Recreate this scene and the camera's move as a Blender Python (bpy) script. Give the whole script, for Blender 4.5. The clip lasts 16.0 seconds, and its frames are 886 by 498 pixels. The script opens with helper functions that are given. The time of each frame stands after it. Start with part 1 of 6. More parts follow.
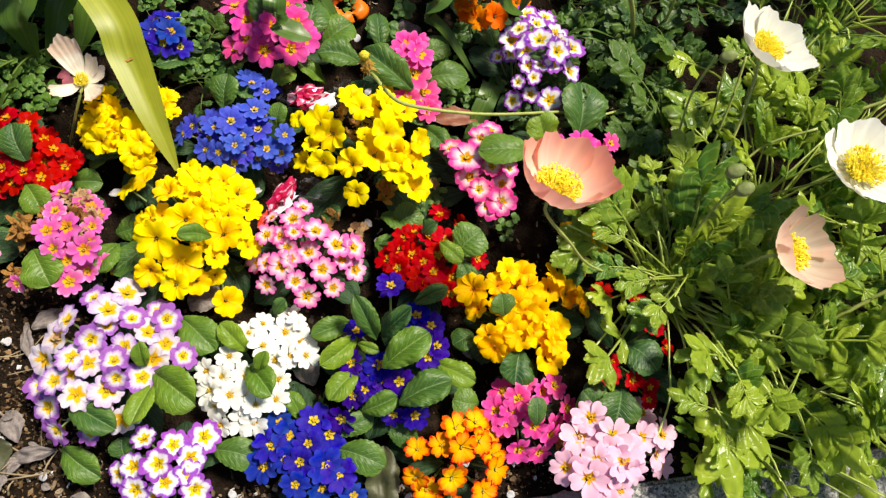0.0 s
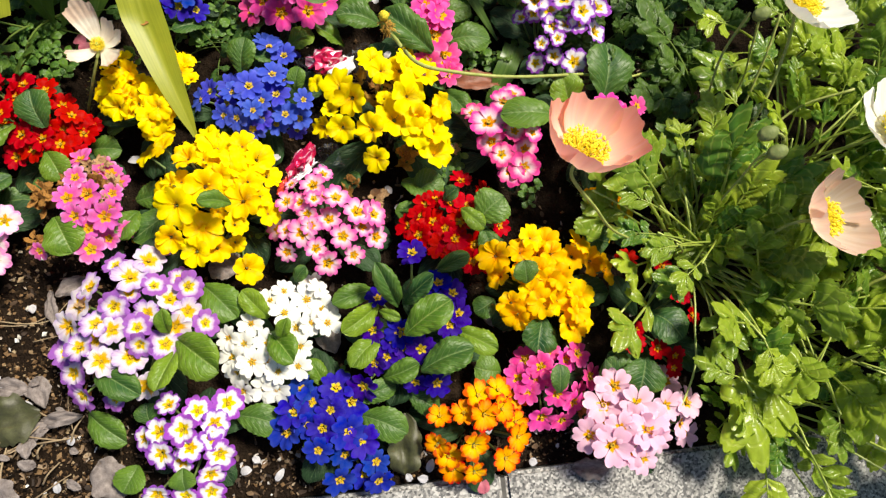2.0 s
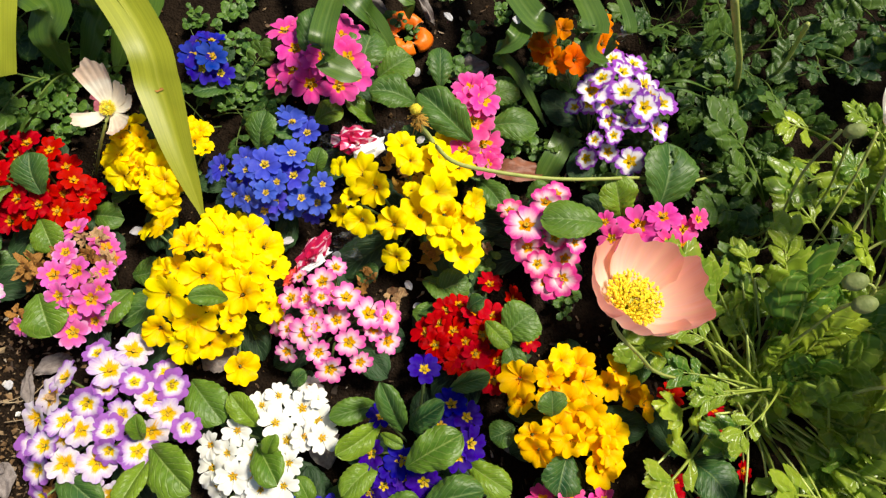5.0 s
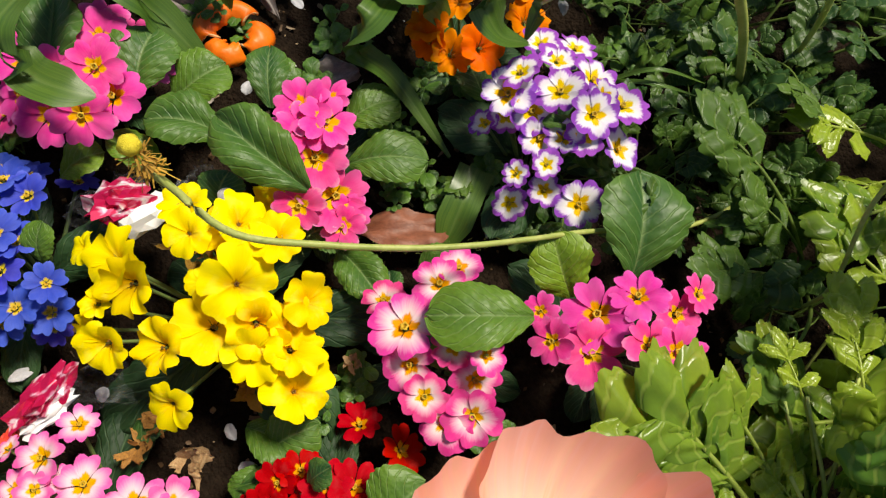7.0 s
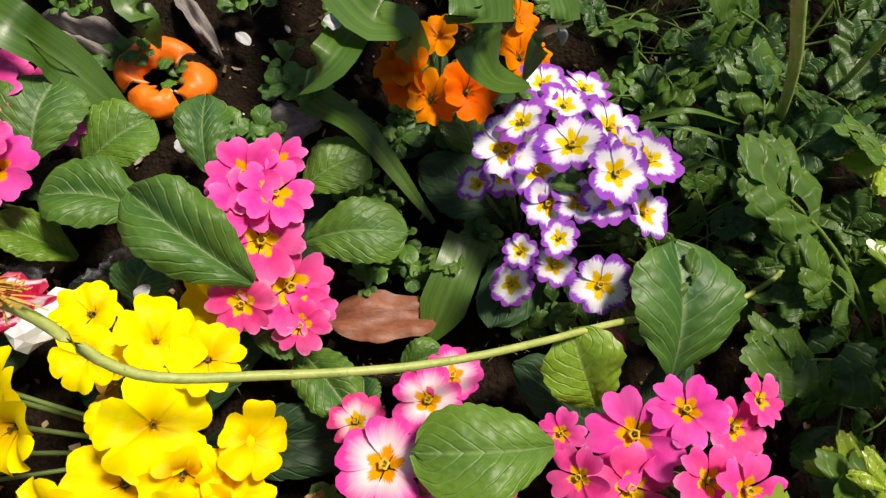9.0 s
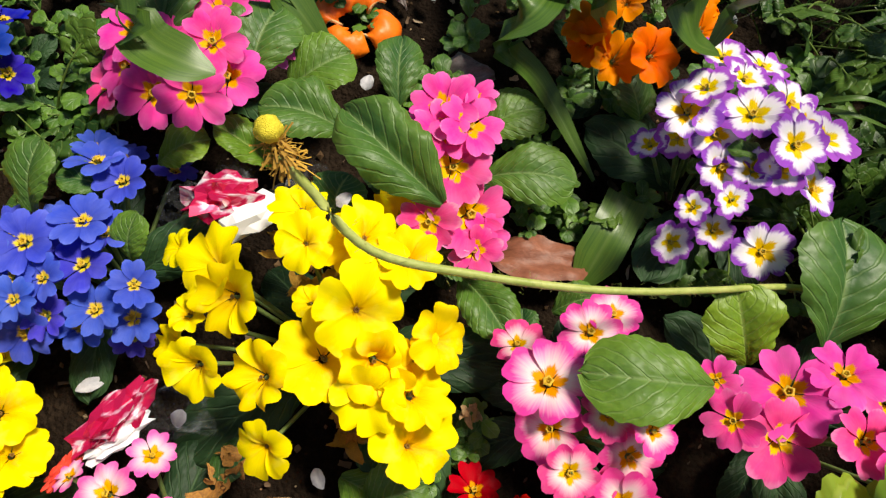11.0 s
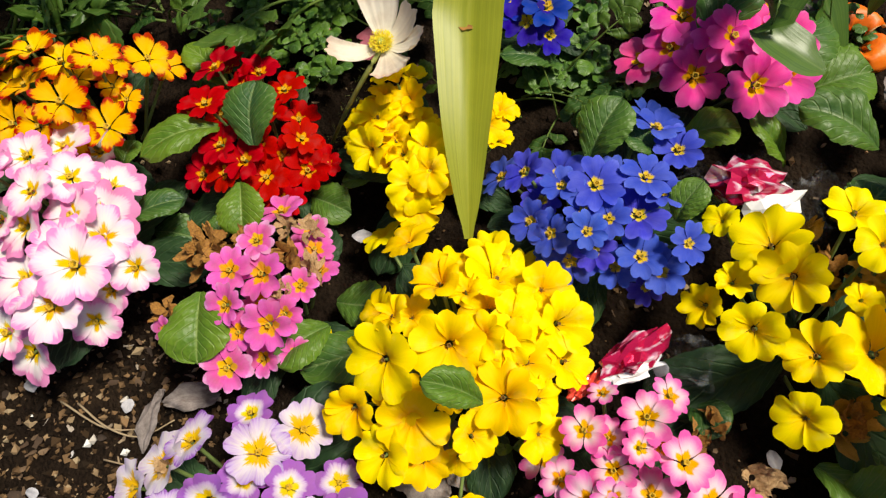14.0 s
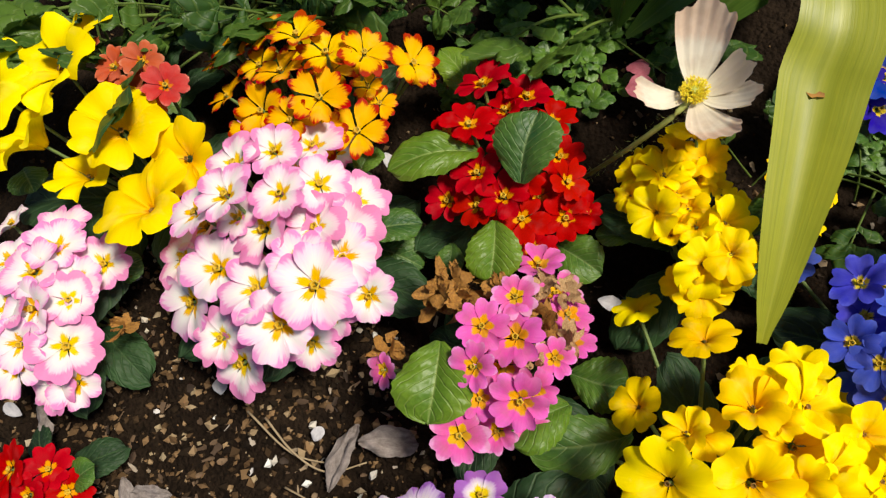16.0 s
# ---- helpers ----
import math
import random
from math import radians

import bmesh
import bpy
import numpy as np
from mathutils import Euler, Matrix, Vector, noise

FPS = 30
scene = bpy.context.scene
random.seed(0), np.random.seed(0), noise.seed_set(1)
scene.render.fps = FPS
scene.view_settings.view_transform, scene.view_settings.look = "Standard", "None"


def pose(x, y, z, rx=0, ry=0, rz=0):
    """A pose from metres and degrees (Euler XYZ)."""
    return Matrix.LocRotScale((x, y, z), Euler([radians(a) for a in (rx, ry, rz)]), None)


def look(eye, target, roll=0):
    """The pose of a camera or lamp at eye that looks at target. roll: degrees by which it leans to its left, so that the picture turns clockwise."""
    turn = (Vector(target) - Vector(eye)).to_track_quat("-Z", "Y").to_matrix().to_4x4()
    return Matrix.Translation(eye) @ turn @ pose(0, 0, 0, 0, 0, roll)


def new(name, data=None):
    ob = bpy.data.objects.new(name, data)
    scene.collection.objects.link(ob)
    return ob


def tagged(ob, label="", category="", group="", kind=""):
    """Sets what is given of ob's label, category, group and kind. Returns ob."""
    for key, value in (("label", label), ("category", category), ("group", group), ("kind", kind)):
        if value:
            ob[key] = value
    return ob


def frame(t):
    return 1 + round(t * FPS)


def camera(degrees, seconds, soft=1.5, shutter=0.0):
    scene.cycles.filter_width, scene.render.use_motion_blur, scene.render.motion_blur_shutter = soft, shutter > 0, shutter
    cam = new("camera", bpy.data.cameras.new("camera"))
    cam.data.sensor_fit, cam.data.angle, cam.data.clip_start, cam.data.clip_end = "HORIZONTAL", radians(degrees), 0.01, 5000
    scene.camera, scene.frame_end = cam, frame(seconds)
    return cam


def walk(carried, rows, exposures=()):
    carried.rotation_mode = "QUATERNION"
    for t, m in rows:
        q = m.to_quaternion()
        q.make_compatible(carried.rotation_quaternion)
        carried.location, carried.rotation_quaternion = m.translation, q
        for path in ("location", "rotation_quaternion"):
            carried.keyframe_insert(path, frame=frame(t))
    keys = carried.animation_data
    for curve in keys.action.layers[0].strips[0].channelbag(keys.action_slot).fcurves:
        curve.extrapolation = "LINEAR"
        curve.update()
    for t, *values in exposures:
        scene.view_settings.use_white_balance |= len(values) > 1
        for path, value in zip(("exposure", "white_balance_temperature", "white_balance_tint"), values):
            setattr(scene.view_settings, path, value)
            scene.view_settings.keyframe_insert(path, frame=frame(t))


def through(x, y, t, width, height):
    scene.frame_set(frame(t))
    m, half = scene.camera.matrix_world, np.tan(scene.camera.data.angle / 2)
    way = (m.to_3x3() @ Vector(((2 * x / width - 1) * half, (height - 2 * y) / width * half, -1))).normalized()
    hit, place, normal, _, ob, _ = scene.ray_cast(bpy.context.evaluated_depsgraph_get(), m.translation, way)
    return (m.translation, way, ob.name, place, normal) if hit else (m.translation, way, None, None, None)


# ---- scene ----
cam = camera(69.1, 16.0, 1.3)
METRES, EYE, TILT, LEAN, TURN = 1.0, 0.745, -74.67, -8.78, -6.5
ROWS = [
    (0.0, 0.0, 0.0, 0.0, 0.0, 0.0, -0.0),
    (0.5, 0.0043, 0.0037, -0.009, 1.2, -1.49, 2.54),
    (1.0, 0.0146, 0.0071, -0.011, 0.32, -2.12, 3.03),
    (1.5, 0.0083, 0.0095, -0.0113, 0.72, -2.69, 2.1),
    (2.0, -0.0056, 0.0103, -0.0046, 1.47, -2.59, 0.17),
    (2.5, -0.0159, 0.011, -0.0026, 2.06, -2.42, -1.25),
    (3.0, -0.0186, 0.0116, -0.0001, 2.31, -2.43, -2.29),
    (3.5, -0.0221, 0.0117, 0.0074, 2.57, -1.94, -2.99),
    (4.0, -0.0181, 0.0162, 0.0267, 0.66, -0.24, -5.68),
    (4.2, -0.0175, 0.0234, 0.0337, 2.69, -0.18, -6.12),
    (6.3, 0.0687, 0.2788, 0.1344, 7.49, -1.83, -3.83),
    (6.5, 0.0753, 0.3088, 0.129, 8.44, 0.26, -3.77),
    (7.0, 0.0852, 0.3658, 0.1376, 5.72, 1.87, -1.29),
    (7.5, 0.0888, 0.4134, 0.1551, 5.32, 2.7, 0.36),
    (8.0, 0.0872, 0.4398, 0.1708, 5.2, 3.78, 0.9),
    (8.2, 0.0819, 0.4490, 0.1826, 4.17, 2.94, 0.88),
    (10.3, 0.0602, 0.4487, 0.1758, 4.76, 4.68, -2.13),
    (10.5, 0.0529, 0.4391, 0.1634, 6.06, 4.3, -3.73),
    (11.0, 0.0223, 0.4229, 0.142, 9.27, 3.46, -7.11),
    (11.5, -0.0044, 0.4176, 0.1267, 11.77, 2.46, -9.18),
    (12.0, -0.0391, 0.4029, 0.1115, 14.08, 1.12, -12.8),
    (12.5, -0.0639, 0.3882, 0.1046, 15.18, 0.91, -15.2),
    (13.0, -0.0965, 0.3716, 0.0926, 17.25, 0.09, -17.17),
    (13.5, -0.1268, 0.3532, 0.0836, 18.84, 0.57, -20.15),
    (14.0, -0.1607, 0.3394, 0.0714, 21.19, 0.43, -21.63),
    (14.5, -0.1808, 0.3316, 0.0656, 22.88, -0.33, -24.64),
    (15.0, -0.2129, 0.3261, 0.0595, 25.81, -1.91, -27.58),
    (15.5, -0.2399, 0.3287, 0.0659, 27.23, -1.67, -30.44),
    (16.0, -0.2846, 0.3417, 0.0575, 28.81, -3.76, -32.5),
]
EXPOSURES = [(0.0, 0.28), (3.5, 0.28), (4.2, 0.28), (6.3, -0.08), (7.0, 0.00), (8.2, 0.12), (10.3, 0.14), (11.5, 0.11), (12.5, -0.25), (13.5, -0.16), (14.5, 0.01), (16.0, -0.13)]
walk(cam, [(t, pose(0, 0, EYE, TILT, LEAN, TURN) @ pose(METRES * x, METRES * y, METRES * z, 90 + pitch, roll, yaw)) for t, x, y, z, yaw, pitch, roll in ROWS], EXPOSURES)

# ---- world and sun ----
SUN_ELEVATION, SUN_AZIMUTH = 62.0, 55.0
world = bpy.data.worlds.new("sky")
scene.world = world
world.use_nodes = True
wn = world.node_tree.nodes
sky = wn.new("ShaderNodeTexSky")
sky.sky_type = 'NISHITA'
sky.sun_disc = False
sky.sun_elevation = radians(SUN_ELEVATION)
sky.sun_rotation = radians(SUN_AZIMUTH)
world.node_tree.links.new(sky.outputs[0], wn["Background"].inputs[0])
wn["Background"].inputs[1].default_value = 0.068
sun = new("sun", bpy.data.lights.new("sun", 'SUN'))
sun.data.energy = 5.6
sun.data.angle = radians(12.0)
sun.data.color = (1.0, 0.92, 0.75)
_a, _e = radians(SUN_AZIMUTH), radians(SUN_ELEVATION)
sun.matrix_world = look((math.sin(_a) * math.cos(_e) * 5, math.cos(_a) * math.cos(_e) * 5, math.sin(_e) * 5), (0, 0, 0))



# ---- materials ----
class Nodes:
    """A small wrapper round a node material."""

    def __init__(self, name):
        self.mat = bpy.data.materials.new(name)
        self.mat.use_nodes = True
        self.tree = self.mat.node_tree
        self.bsdf = self.tree.nodes["Principled BSDF"]
        self.out = self.tree.nodes["Material Output"]

    def add(self, kind, **values):
        n = self.tree.nodes.new("ShaderNode" + kind)
        for k, v in values.items():
            n.inputs[k].default_value = v
        return n

    def link(self, a, b):
        self.tree.links.new(a, b)

    def math(self, op, a, b=None, c=None):
        n = self.tree.nodes.new("ShaderNodeMath")
        n.operation = op
        for i, v in enumerate((a, b, c)):
            if v is None:
                continue
            if isinstance(v, (int, float)):
                n.inputs[i].default_value = v
            else:
                self.link(v, n.inputs[i])
        return n.outputs[0]

    def ramp(self, fac, stops, mode='LINEAR'):
        n = self.tree.nodes.new("ShaderNodeValToRGB")
        el = n.color_ramp.elements
        n.color_ramp.interpolation = mode
        while len(el) < len(stops):
            el.new(0.5)
        for e, (p, c) in zip(el, stops):
            e.position, e.color = p, (*c, 1)
        self.link(fac, n.inputs[0])
        return n.outputs[0]

    def noise(self, vec, scale, detail=3.0, rough=0.55):
        n = self.add("TexNoise", Scale=scale, Detail=detail, Roughness=rough)
        if vec is not None:
            self.link(vec, n.inputs["Vector"])
        return n.outputs["Fac"]

    def mix(self, fac, a, b, mode='MIX'):
        n = self.tree.nodes.new("ShaderNodeMix")
        n.data_type, n.blend_type = 'RGBA', mode
        for sock, v in ((n.inputs[0], fac), (n.inputs[6], a), (n.inputs[7], b)):
            if isinstance(v, (int, float)):
                sock.default_value = v
            elif isinstance(v, tuple):
                sock.default_value = (*v, 1)
            else:
                self.link(v, sock)
        return n.outputs[2]

    def hsv(self, col, hue=0.5, sat=1.0, val=1.0):
        n = self.tree.nodes.new("ShaderNodeHueSaturation")
        for key, v in (("Hue", hue), ("Saturation", sat), ("Value", val)):
            if isinstance(v, (int, float)):
                n.inputs[key].default_value = v
            else:
                self.link(v, n.inputs[key])
        self.link(col, n.inputs["Color"])
        return n.outputs[0]

    def bump(self, height, strength=0.4, distance=0.001):
        n = self.add("Bump", Strength=strength, Distance=distance)
        self.link(height, n.inputs["Height"])
        self.link(n.outputs[0], self.bsdf.inputs["Normal"])
        return n.outputs[0]

    def thin(self, col, amount, normal=None):
        """Lets part of the light through, as a leaf or petal does."""
        t = self.add("BsdfTranslucent")
        self.link(col, t.inputs[0])
        if normal is not None:
            self.link(normal, t.inputs["Normal"])
        m = self.add("MixShader")
        m.inputs[0].default_value = amount
        self.link(self.bsdf.outputs[0], m.inputs[1])
        self.link(t.outputs[0], m.inputs[2])
        self.link(m.outputs[0], self.out.inputs[0])


def object_xyz(n):
    tc = n.add("TexCoord")
    sep = n.add("SeparateXYZ")
    n.link(tc.outputs["Object"], sep.inputs[0])
    return tc.outputs["Object"], sep.outputs


def petal_material(name, eye, inner, outer, edge, eye_r=0.3, inner_r=0.55, edge_r=0.9, star=0.06, streak=0.10, spread=0.03, wilt=0.0, glow=0.26, vary=0.06, sheen_streaks=False):
    """Colours run from the eye outwards along the radius of the flower."""
    n = Nodes(name)
    vec, xyz = object_xyz(n)
    r = n.math('SQRT', n.math('ADD', n.math('MULTIPLY', xyz[0], xyz[0]), n.math('MULTIPLY', xyz[1], xyz[1])))
    ang = n.math('ARCTAN2', xyz[1], xyz[0])
    lobes = n.math('COSINE', n.math('MULTIPLY', ang, 5.0))
    info = n.add("ObjectInfo")
    comb = n.add("CombineXYZ")
    n.link(n.math('MULTIPLY', ang, 9.0), comb.inputs[0])
    n.link(n.math('MULTIPLY', r, 1.2), comb.inputs[1])
    n.link(n.math('MULTIPLY', info.outputs["Random"], 40.0), comb.inputs[2])
    st = n.noise(comb.outputs[0], 1.6, 3.0)
    rr = n.math('SUBTRACT', r, n.math('MULTIPLY', lobes, star))
    rr = n.math('ADD', rr, n.math('MULTIPLY', n.math('SUBTRACT', st, 0.5), streak * 2))
    rr = n.math('ADD', rr, n.math('MULTIPLY', n.math('MULTIPLY', n.math('SUBTRACT', info.outputs["Random"], 0.5), vary * 1.4), n.math('MULTIPLY', r, r)))
    col = n.ramp(rr, [(0.0, eye), (eye_r, eye), (min(eye_r + 0.05, inner_r - 0.01), inner), (inner_r, inner), (edge_r - 0.06, outer), (edge_r + 0.05, edge)])
    blot = n.noise(vec, 2.3, 4.0)
    # Poppy petals: own pale streaks, and silk highlights put into the saturation.
    col = n.hsv(col, n.math('ADD', 0.5 - spread / 2, n.math('MULTIPLY', info.outputs["Random"], spread)),
                n.math('SUBTRACT', 1.62, n.math('MULTIPLY', st, 1.30)) if sheen_streaks else n.math('ADD', 0.90, n.math('MULTIPLY', blot, 0.22)), n.math('ADD', 0.93, n.math('MULTIPLY', st, 0.14)))
    if wilt:
        spots = n.ramp(n.noise(vec, 1.7, 5.0), [(0.50 - wilt * 0.2, (0, 0, 0)), (0.62, (1, 1, 1))])
        col = n.mix(n.math('MULTIPLY', spots, wilt), col, (0.36, 0.17, 0.07))
    n.link(col, n.bsdf.inputs["Base Color"])
    n.bsdf.inputs["Roughness"].default_value = 0.55
    n.bsdf.inputs["Specular IOR Level"].default_value = 0.04
    nrm = n.bump(st, 0.18, 0.0006)
    n.thin(n.mix(0.30, col, col, 'MULTIPLY'), glow, nrm)
    return n.mat


GOLD = (0.85, 0.42, 0.004)
PETALS = {
    "yellow": petal_material("yellow_petal", (0.60, 0.26, 0.001), (0.92, 0.54, 0.001), (0.98, 0.69, 0.001), (0.98, 0.72, 0.001), 0.07, 0.16, 0.50, streak=0.03, star=0.03, glow=0.28),
    "lemon": petal_material("lemon_petal", (0.62, 0.28, 0.001), (0.94, 0.58, 0.001), (0.98, 0.73, 0.001), (0.98, 0.76, 0.001), 0.07, 0.16, 0.50, streak=0.03, star=0.03, glow=0.28),
    "gold": petal_material("golden_petal", (0.60, 0.22, 0.001), (0.92, 0.42, 0.001), (0.98, 0.55, 0.001), (0.98, 0.58, 0.001), 0.07, 0.16, 0.50, streak=0.03, star=0.03, glow=0.28),
    "pink": petal_material("pink_petal", GOLD, (0.88, 0.62, 0.70), (0.85, 0.25, 0.53), (0.80, 0.13, 0.44), 0.30, 0.44, 0.74, vary=0.3),
    "palepink": petal_material("pale_pink_petal", GOLD, (0.86, 0.54, 0.68), (0.86, 0.50, 0.68), (0.88, 0.62, 0.78), 0.24, 0.40),
    "hotpink": petal_material("hot_pink_petal", (0.90, 0.46, 0.003), (0.82, 0.07, 0.32), (0.84, 0.13, 0.42), (0.87, 0.32, 0.54), 0.30, 0.5),
    "pinkedge": petal_material("toothed_pink_petal", (0.86, 0.40, 0.004), (0.90, 0.68, 0.70), (0.84, 0.26, 0.48), (0.76, 0.07, 0.32), 0.27, 0.38, 0.68, streak=0.14),
    "magenta": petal_material("magenta_petal", GOLD, (0.80, 0.075, 0.34), (0.82, 0.10, 0.41), (0.84, 0.22, 0.52), 0.26, 0.5),
    "faded": petal_material("faded_pink_petal", GOLD, (0.80, 0.11, 0.48), (0.82, 0.17, 0.60), (0.84, 0.36, 0.74), 0.32, 0.5, wilt=0.34, vary=0.4),
    "white": petal_material("white_petal", (0.86, 0.52, 0.01), (0.86, 0.85, 0.78), (0.87, 0.87, 0.84), (0.88, 0.88, 0.86), 0.17, 0.4),
    "lilac": petal_material("lilac_edged_petal", (0.84, 0.55, 0.01), (0.76, 0.70, 0.74), (0.56, 0.40, 0.70), (0.32, 0.12, 0.50), 0.33, 0.43, 0.72, streak=0.22, vary=0.75, wilt=0.12),
    "violet": petal_material("violet_edged_petal", (0.85, 0.56, 0.01), (0.87, 0.84, 0.84), (0.80, 0.72, 0.86), (0.31, 0.08, 0.51), 0.33, 0.42, 0.70, star=0.09, streak=0.17, vary=0.16),
    "blush": petal_material("blush_petal", (0.86, 0.54, 0.01), (0.88, 0.85, 0.83), (0.86, 0.62, 0.76), (0.80, 0.28, 0.58), 0.25, 0.40, 0.76, star=0.10, streak=0.20, vary=0.26),
    "cornflower": petal_material("cornflower_petal", (0.80, 0.60, 0.05), (0.058, 0.068, 0.50), (0.085, 0.105, 0.63), (0.12, 0.15, 0.71), 0.20, 0.30, star=0.03),
    "royal": petal_material("royal_blue_petal", (0.80, 0.56, 0.03), (0.018, 0.018, 0.30), (0.025, 0.03, 0.42), (0.035, 0.045, 0.48), 0.22, 0.32, star=0.04),
    "indigo": petal_material("indigo_petal", (0.80, 0.52, 0.03), (0.030, 0.010, 0.26), (0.035, 0.014, 0.34), (0.05, 0.02, 0.40), 0.24, 0.34),
    "red": petal_material("red_petal", (0.82, 0.34, 0.003), (0.40, 0.002, 0.004), (0.48, 0.002, 0.006), (0.52, 0.003, 0.008), 0.24, 0.30, spread=0.006),
    "coral": petal_material("coral_petal", (0.72, 0.25, 0.01), (0.52, 0.075, 0.045), (0.55, 0.10, 0.06), (0.62, 0.20, 0.13), 0.2, 0.34),
    "orange": petal_material("orange_petal", (0.88, 0.50, 0.003), (0.90, 0.46, 0.004), (0.84, 0.27, 0.004), (0.56, 0.05, 0.01), 0.2, 0.42, 0.76, streak=0.22, vary=0.2),
    "flame": petal_material("laced_flame_petal", (0.88, 0.52, 0.004), (0.90, 0.50, 0.003), (0.86, 0.40, 0.004), (0.40, 0.02, 0.008), 0.24, 0.46, 0.76, streak=0.22, vary=0.16),
    "tangerine": petal_material("tangerine_petal", (0.40, 0.10, 0.002), (0.84, 0.19, 0.003), (0.86, 0.22, 0.003), (0.88, 0.28, 0.004), 0.15, 0.34),
    "salmon": petal_material("salmon_poppy_petal", (0.92, 0.70, 0.10), (1.0, 0.70, 0.57), (1.0, 0.40, 0.31), (1.0, 0.34, 0.25), 0.14, 0.46, streak=0.46, star=0.0, spread=0.01, sheen_streaks=True, glow=0.30),
    "blushsalmon": petal_material("pale_salmon_poppy_petal", (0.88, 0.66, 0.20), (0.98, 0.84, 0.73), (0.98, 0.68, 0.55), (0.98, 0.54, 0.42), 0.12, 0.40, streak=0.28, star=0.0, spread=0.01, sheen_streaks=True, glow=0.55),
    "poppywhite": petal_material("white_poppy_petal", (0.82, 0.72, 0.10), (0.88, 0.86, 0.74), (0.88, 0.87, 0.82), (0.88, 0.87, 0.83), 0.15, 0.32, star=0.0, spread=0.01),
    "cream": petal_material("wilted_cream_petal", (0.62, 0.62, 0.16), (0.84, 0.79, 0.66), (0.84, 0.76, 0.65), (0.80, 0.62, 0.50), 0.15, 0.32, star=0.0, spread=0.01, wilt=0.25),
}


def leaf_material(name, dark, light, rib, veins=7.0, gloss=0.42, through=0.22, spread=1.0, relief=0.0017, quilt=0.9):
    """Veins follow the leaf's own length (v) and width (u)."""
    n = Nodes(name)
    uv = n.add("UVMap")
    sep = n.add("SeparateXYZ")
    n.link(uv.outputs[0], sep.inputs[0])
    u = n.math('ABSOLUTE', n.math('SUBTRACT', sep.outputs[0], 0.5))
    v = sep.outputs[1]
    info = n.add("ObjectInfo")
    tc = n.add("TexCoord")
    blot = n.noise(tc.outputs["Object"], 3.0, 4.0)
    fine = n.noise(tc.outputs["Object"], 22.0, 3.0)
    mixf = n.math('ADD', n.math('MULTIPLY', info.outputs["Random"], 0.75 * spread), n.math('MULTIPLY', n.math('SUBTRACT', blot, 0.4), 0.8))
    mixf = n.math('ADD', mixf, n.math('MULTIPLY', n.math('SUBTRACT', u, 0.2), 0.7))
    base = n.ramp(mixf, [(0.0, dark), (1.0, light)])
    wave = n.math('SINE', n.math('ADD', n.math('MULTIPLY', n.math('SUBTRACT', v, n.math('MULTIPLY', u, 0.9)), veins * 6.283), n.math('MULTIPLY', blot, 3.4)))
    cells = n.add("TexVoronoi", Scale=15.0)
    cells.feature = 'SMOOTH_F1'
    n.link(uv.outputs[0], cells.inputs["Vector"])
    side = n.ramp(n.math('MULTIPLY_ADD', wave, 0.5, 0.5), [(0.86, (0, 0, 0)), (1.0, (1, 1, 1))])
    mid = n.ramp(u, [(0.0, (1, 1, 1)), (0.035, (0, 0, 0))])
    col = n.mix(n.math('MULTIPLY', side, 0.26), base, rib)
    col = n.mix(n.math('MULTIPLY', mid, 0.62), col, rib)
    col = n.hsv(col, 0.5, 1.0, n.math('ADD', 0.72, n.math('MULTIPLY', fine, 0.55)))
    n.link(col, n.bsdf.inputs["Base Color"])
    n.bsdf.inputs["Roughness"].default_value = gloss
    n.bsdf.inputs["Specular IOR Level"].default_value = 0.42
    h = n.math('SUBTRACT', n.math('MULTIPLY', fine, 0.25), n.math('ADD', n.math('ADD', n.math('MULTIPLY', side, 0.75), n.math('MULTIPLY', cells.outputs["Distance"], quilt)), mid))
    nrm = n.bump(h, 0.55, relief)
    n.thin(col, through, nrm)
    return n.mat


M_LEAF = leaf_material("primrose_leaf", (0.020, 0.082, 0.024), (0.125, 0.235, 0.020), (0.24, 0.34, 0.12), veins=7.5, gloss=0.46, through=0.26, relief=0.0008)
M_LEAF_YOUNG = leaf_material("young_primrose_leaf", (0.085, 0.190, 0.016), (0.220, 0.340, 0.020), (0.34, 0.44, 0.12), veins=7.5, gloss=0.42, through=0.32, relief=0.0008)
# Primrose leaf again, with the shade under the flowers put into its colour.
M_LEAF_DARK = leaf_material("shaded_primrose_leaf", (0.008, 0.028, 0.010), (0.030, 0.080, 0.022), (0.08, 0.15, 0.06), gloss=0.62)
# Leaf in two tones: sunlight put into the first colour, shade into the second.
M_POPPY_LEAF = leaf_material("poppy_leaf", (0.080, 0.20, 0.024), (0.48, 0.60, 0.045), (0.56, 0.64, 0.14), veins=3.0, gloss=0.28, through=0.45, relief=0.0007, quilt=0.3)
M_BACK_LEAF = leaf_material("shaded_poppy_leaf", (0.022, 0.070, 0.014), (0.105, 0.190, 0.018), (0.20, 0.28, 0.06), veins=3.0, gloss=0.45, through=0.3, relief=0.0007, quilt=0.3)
M_WEED = leaf_material("weed_leaf", (0.038, 0.110, 0.018), (0.125, 0.245, 0.026), (0.16, 0.26, 0.09), veins=2.0, through=0.25, relief=0.0004, quilt=0.3)

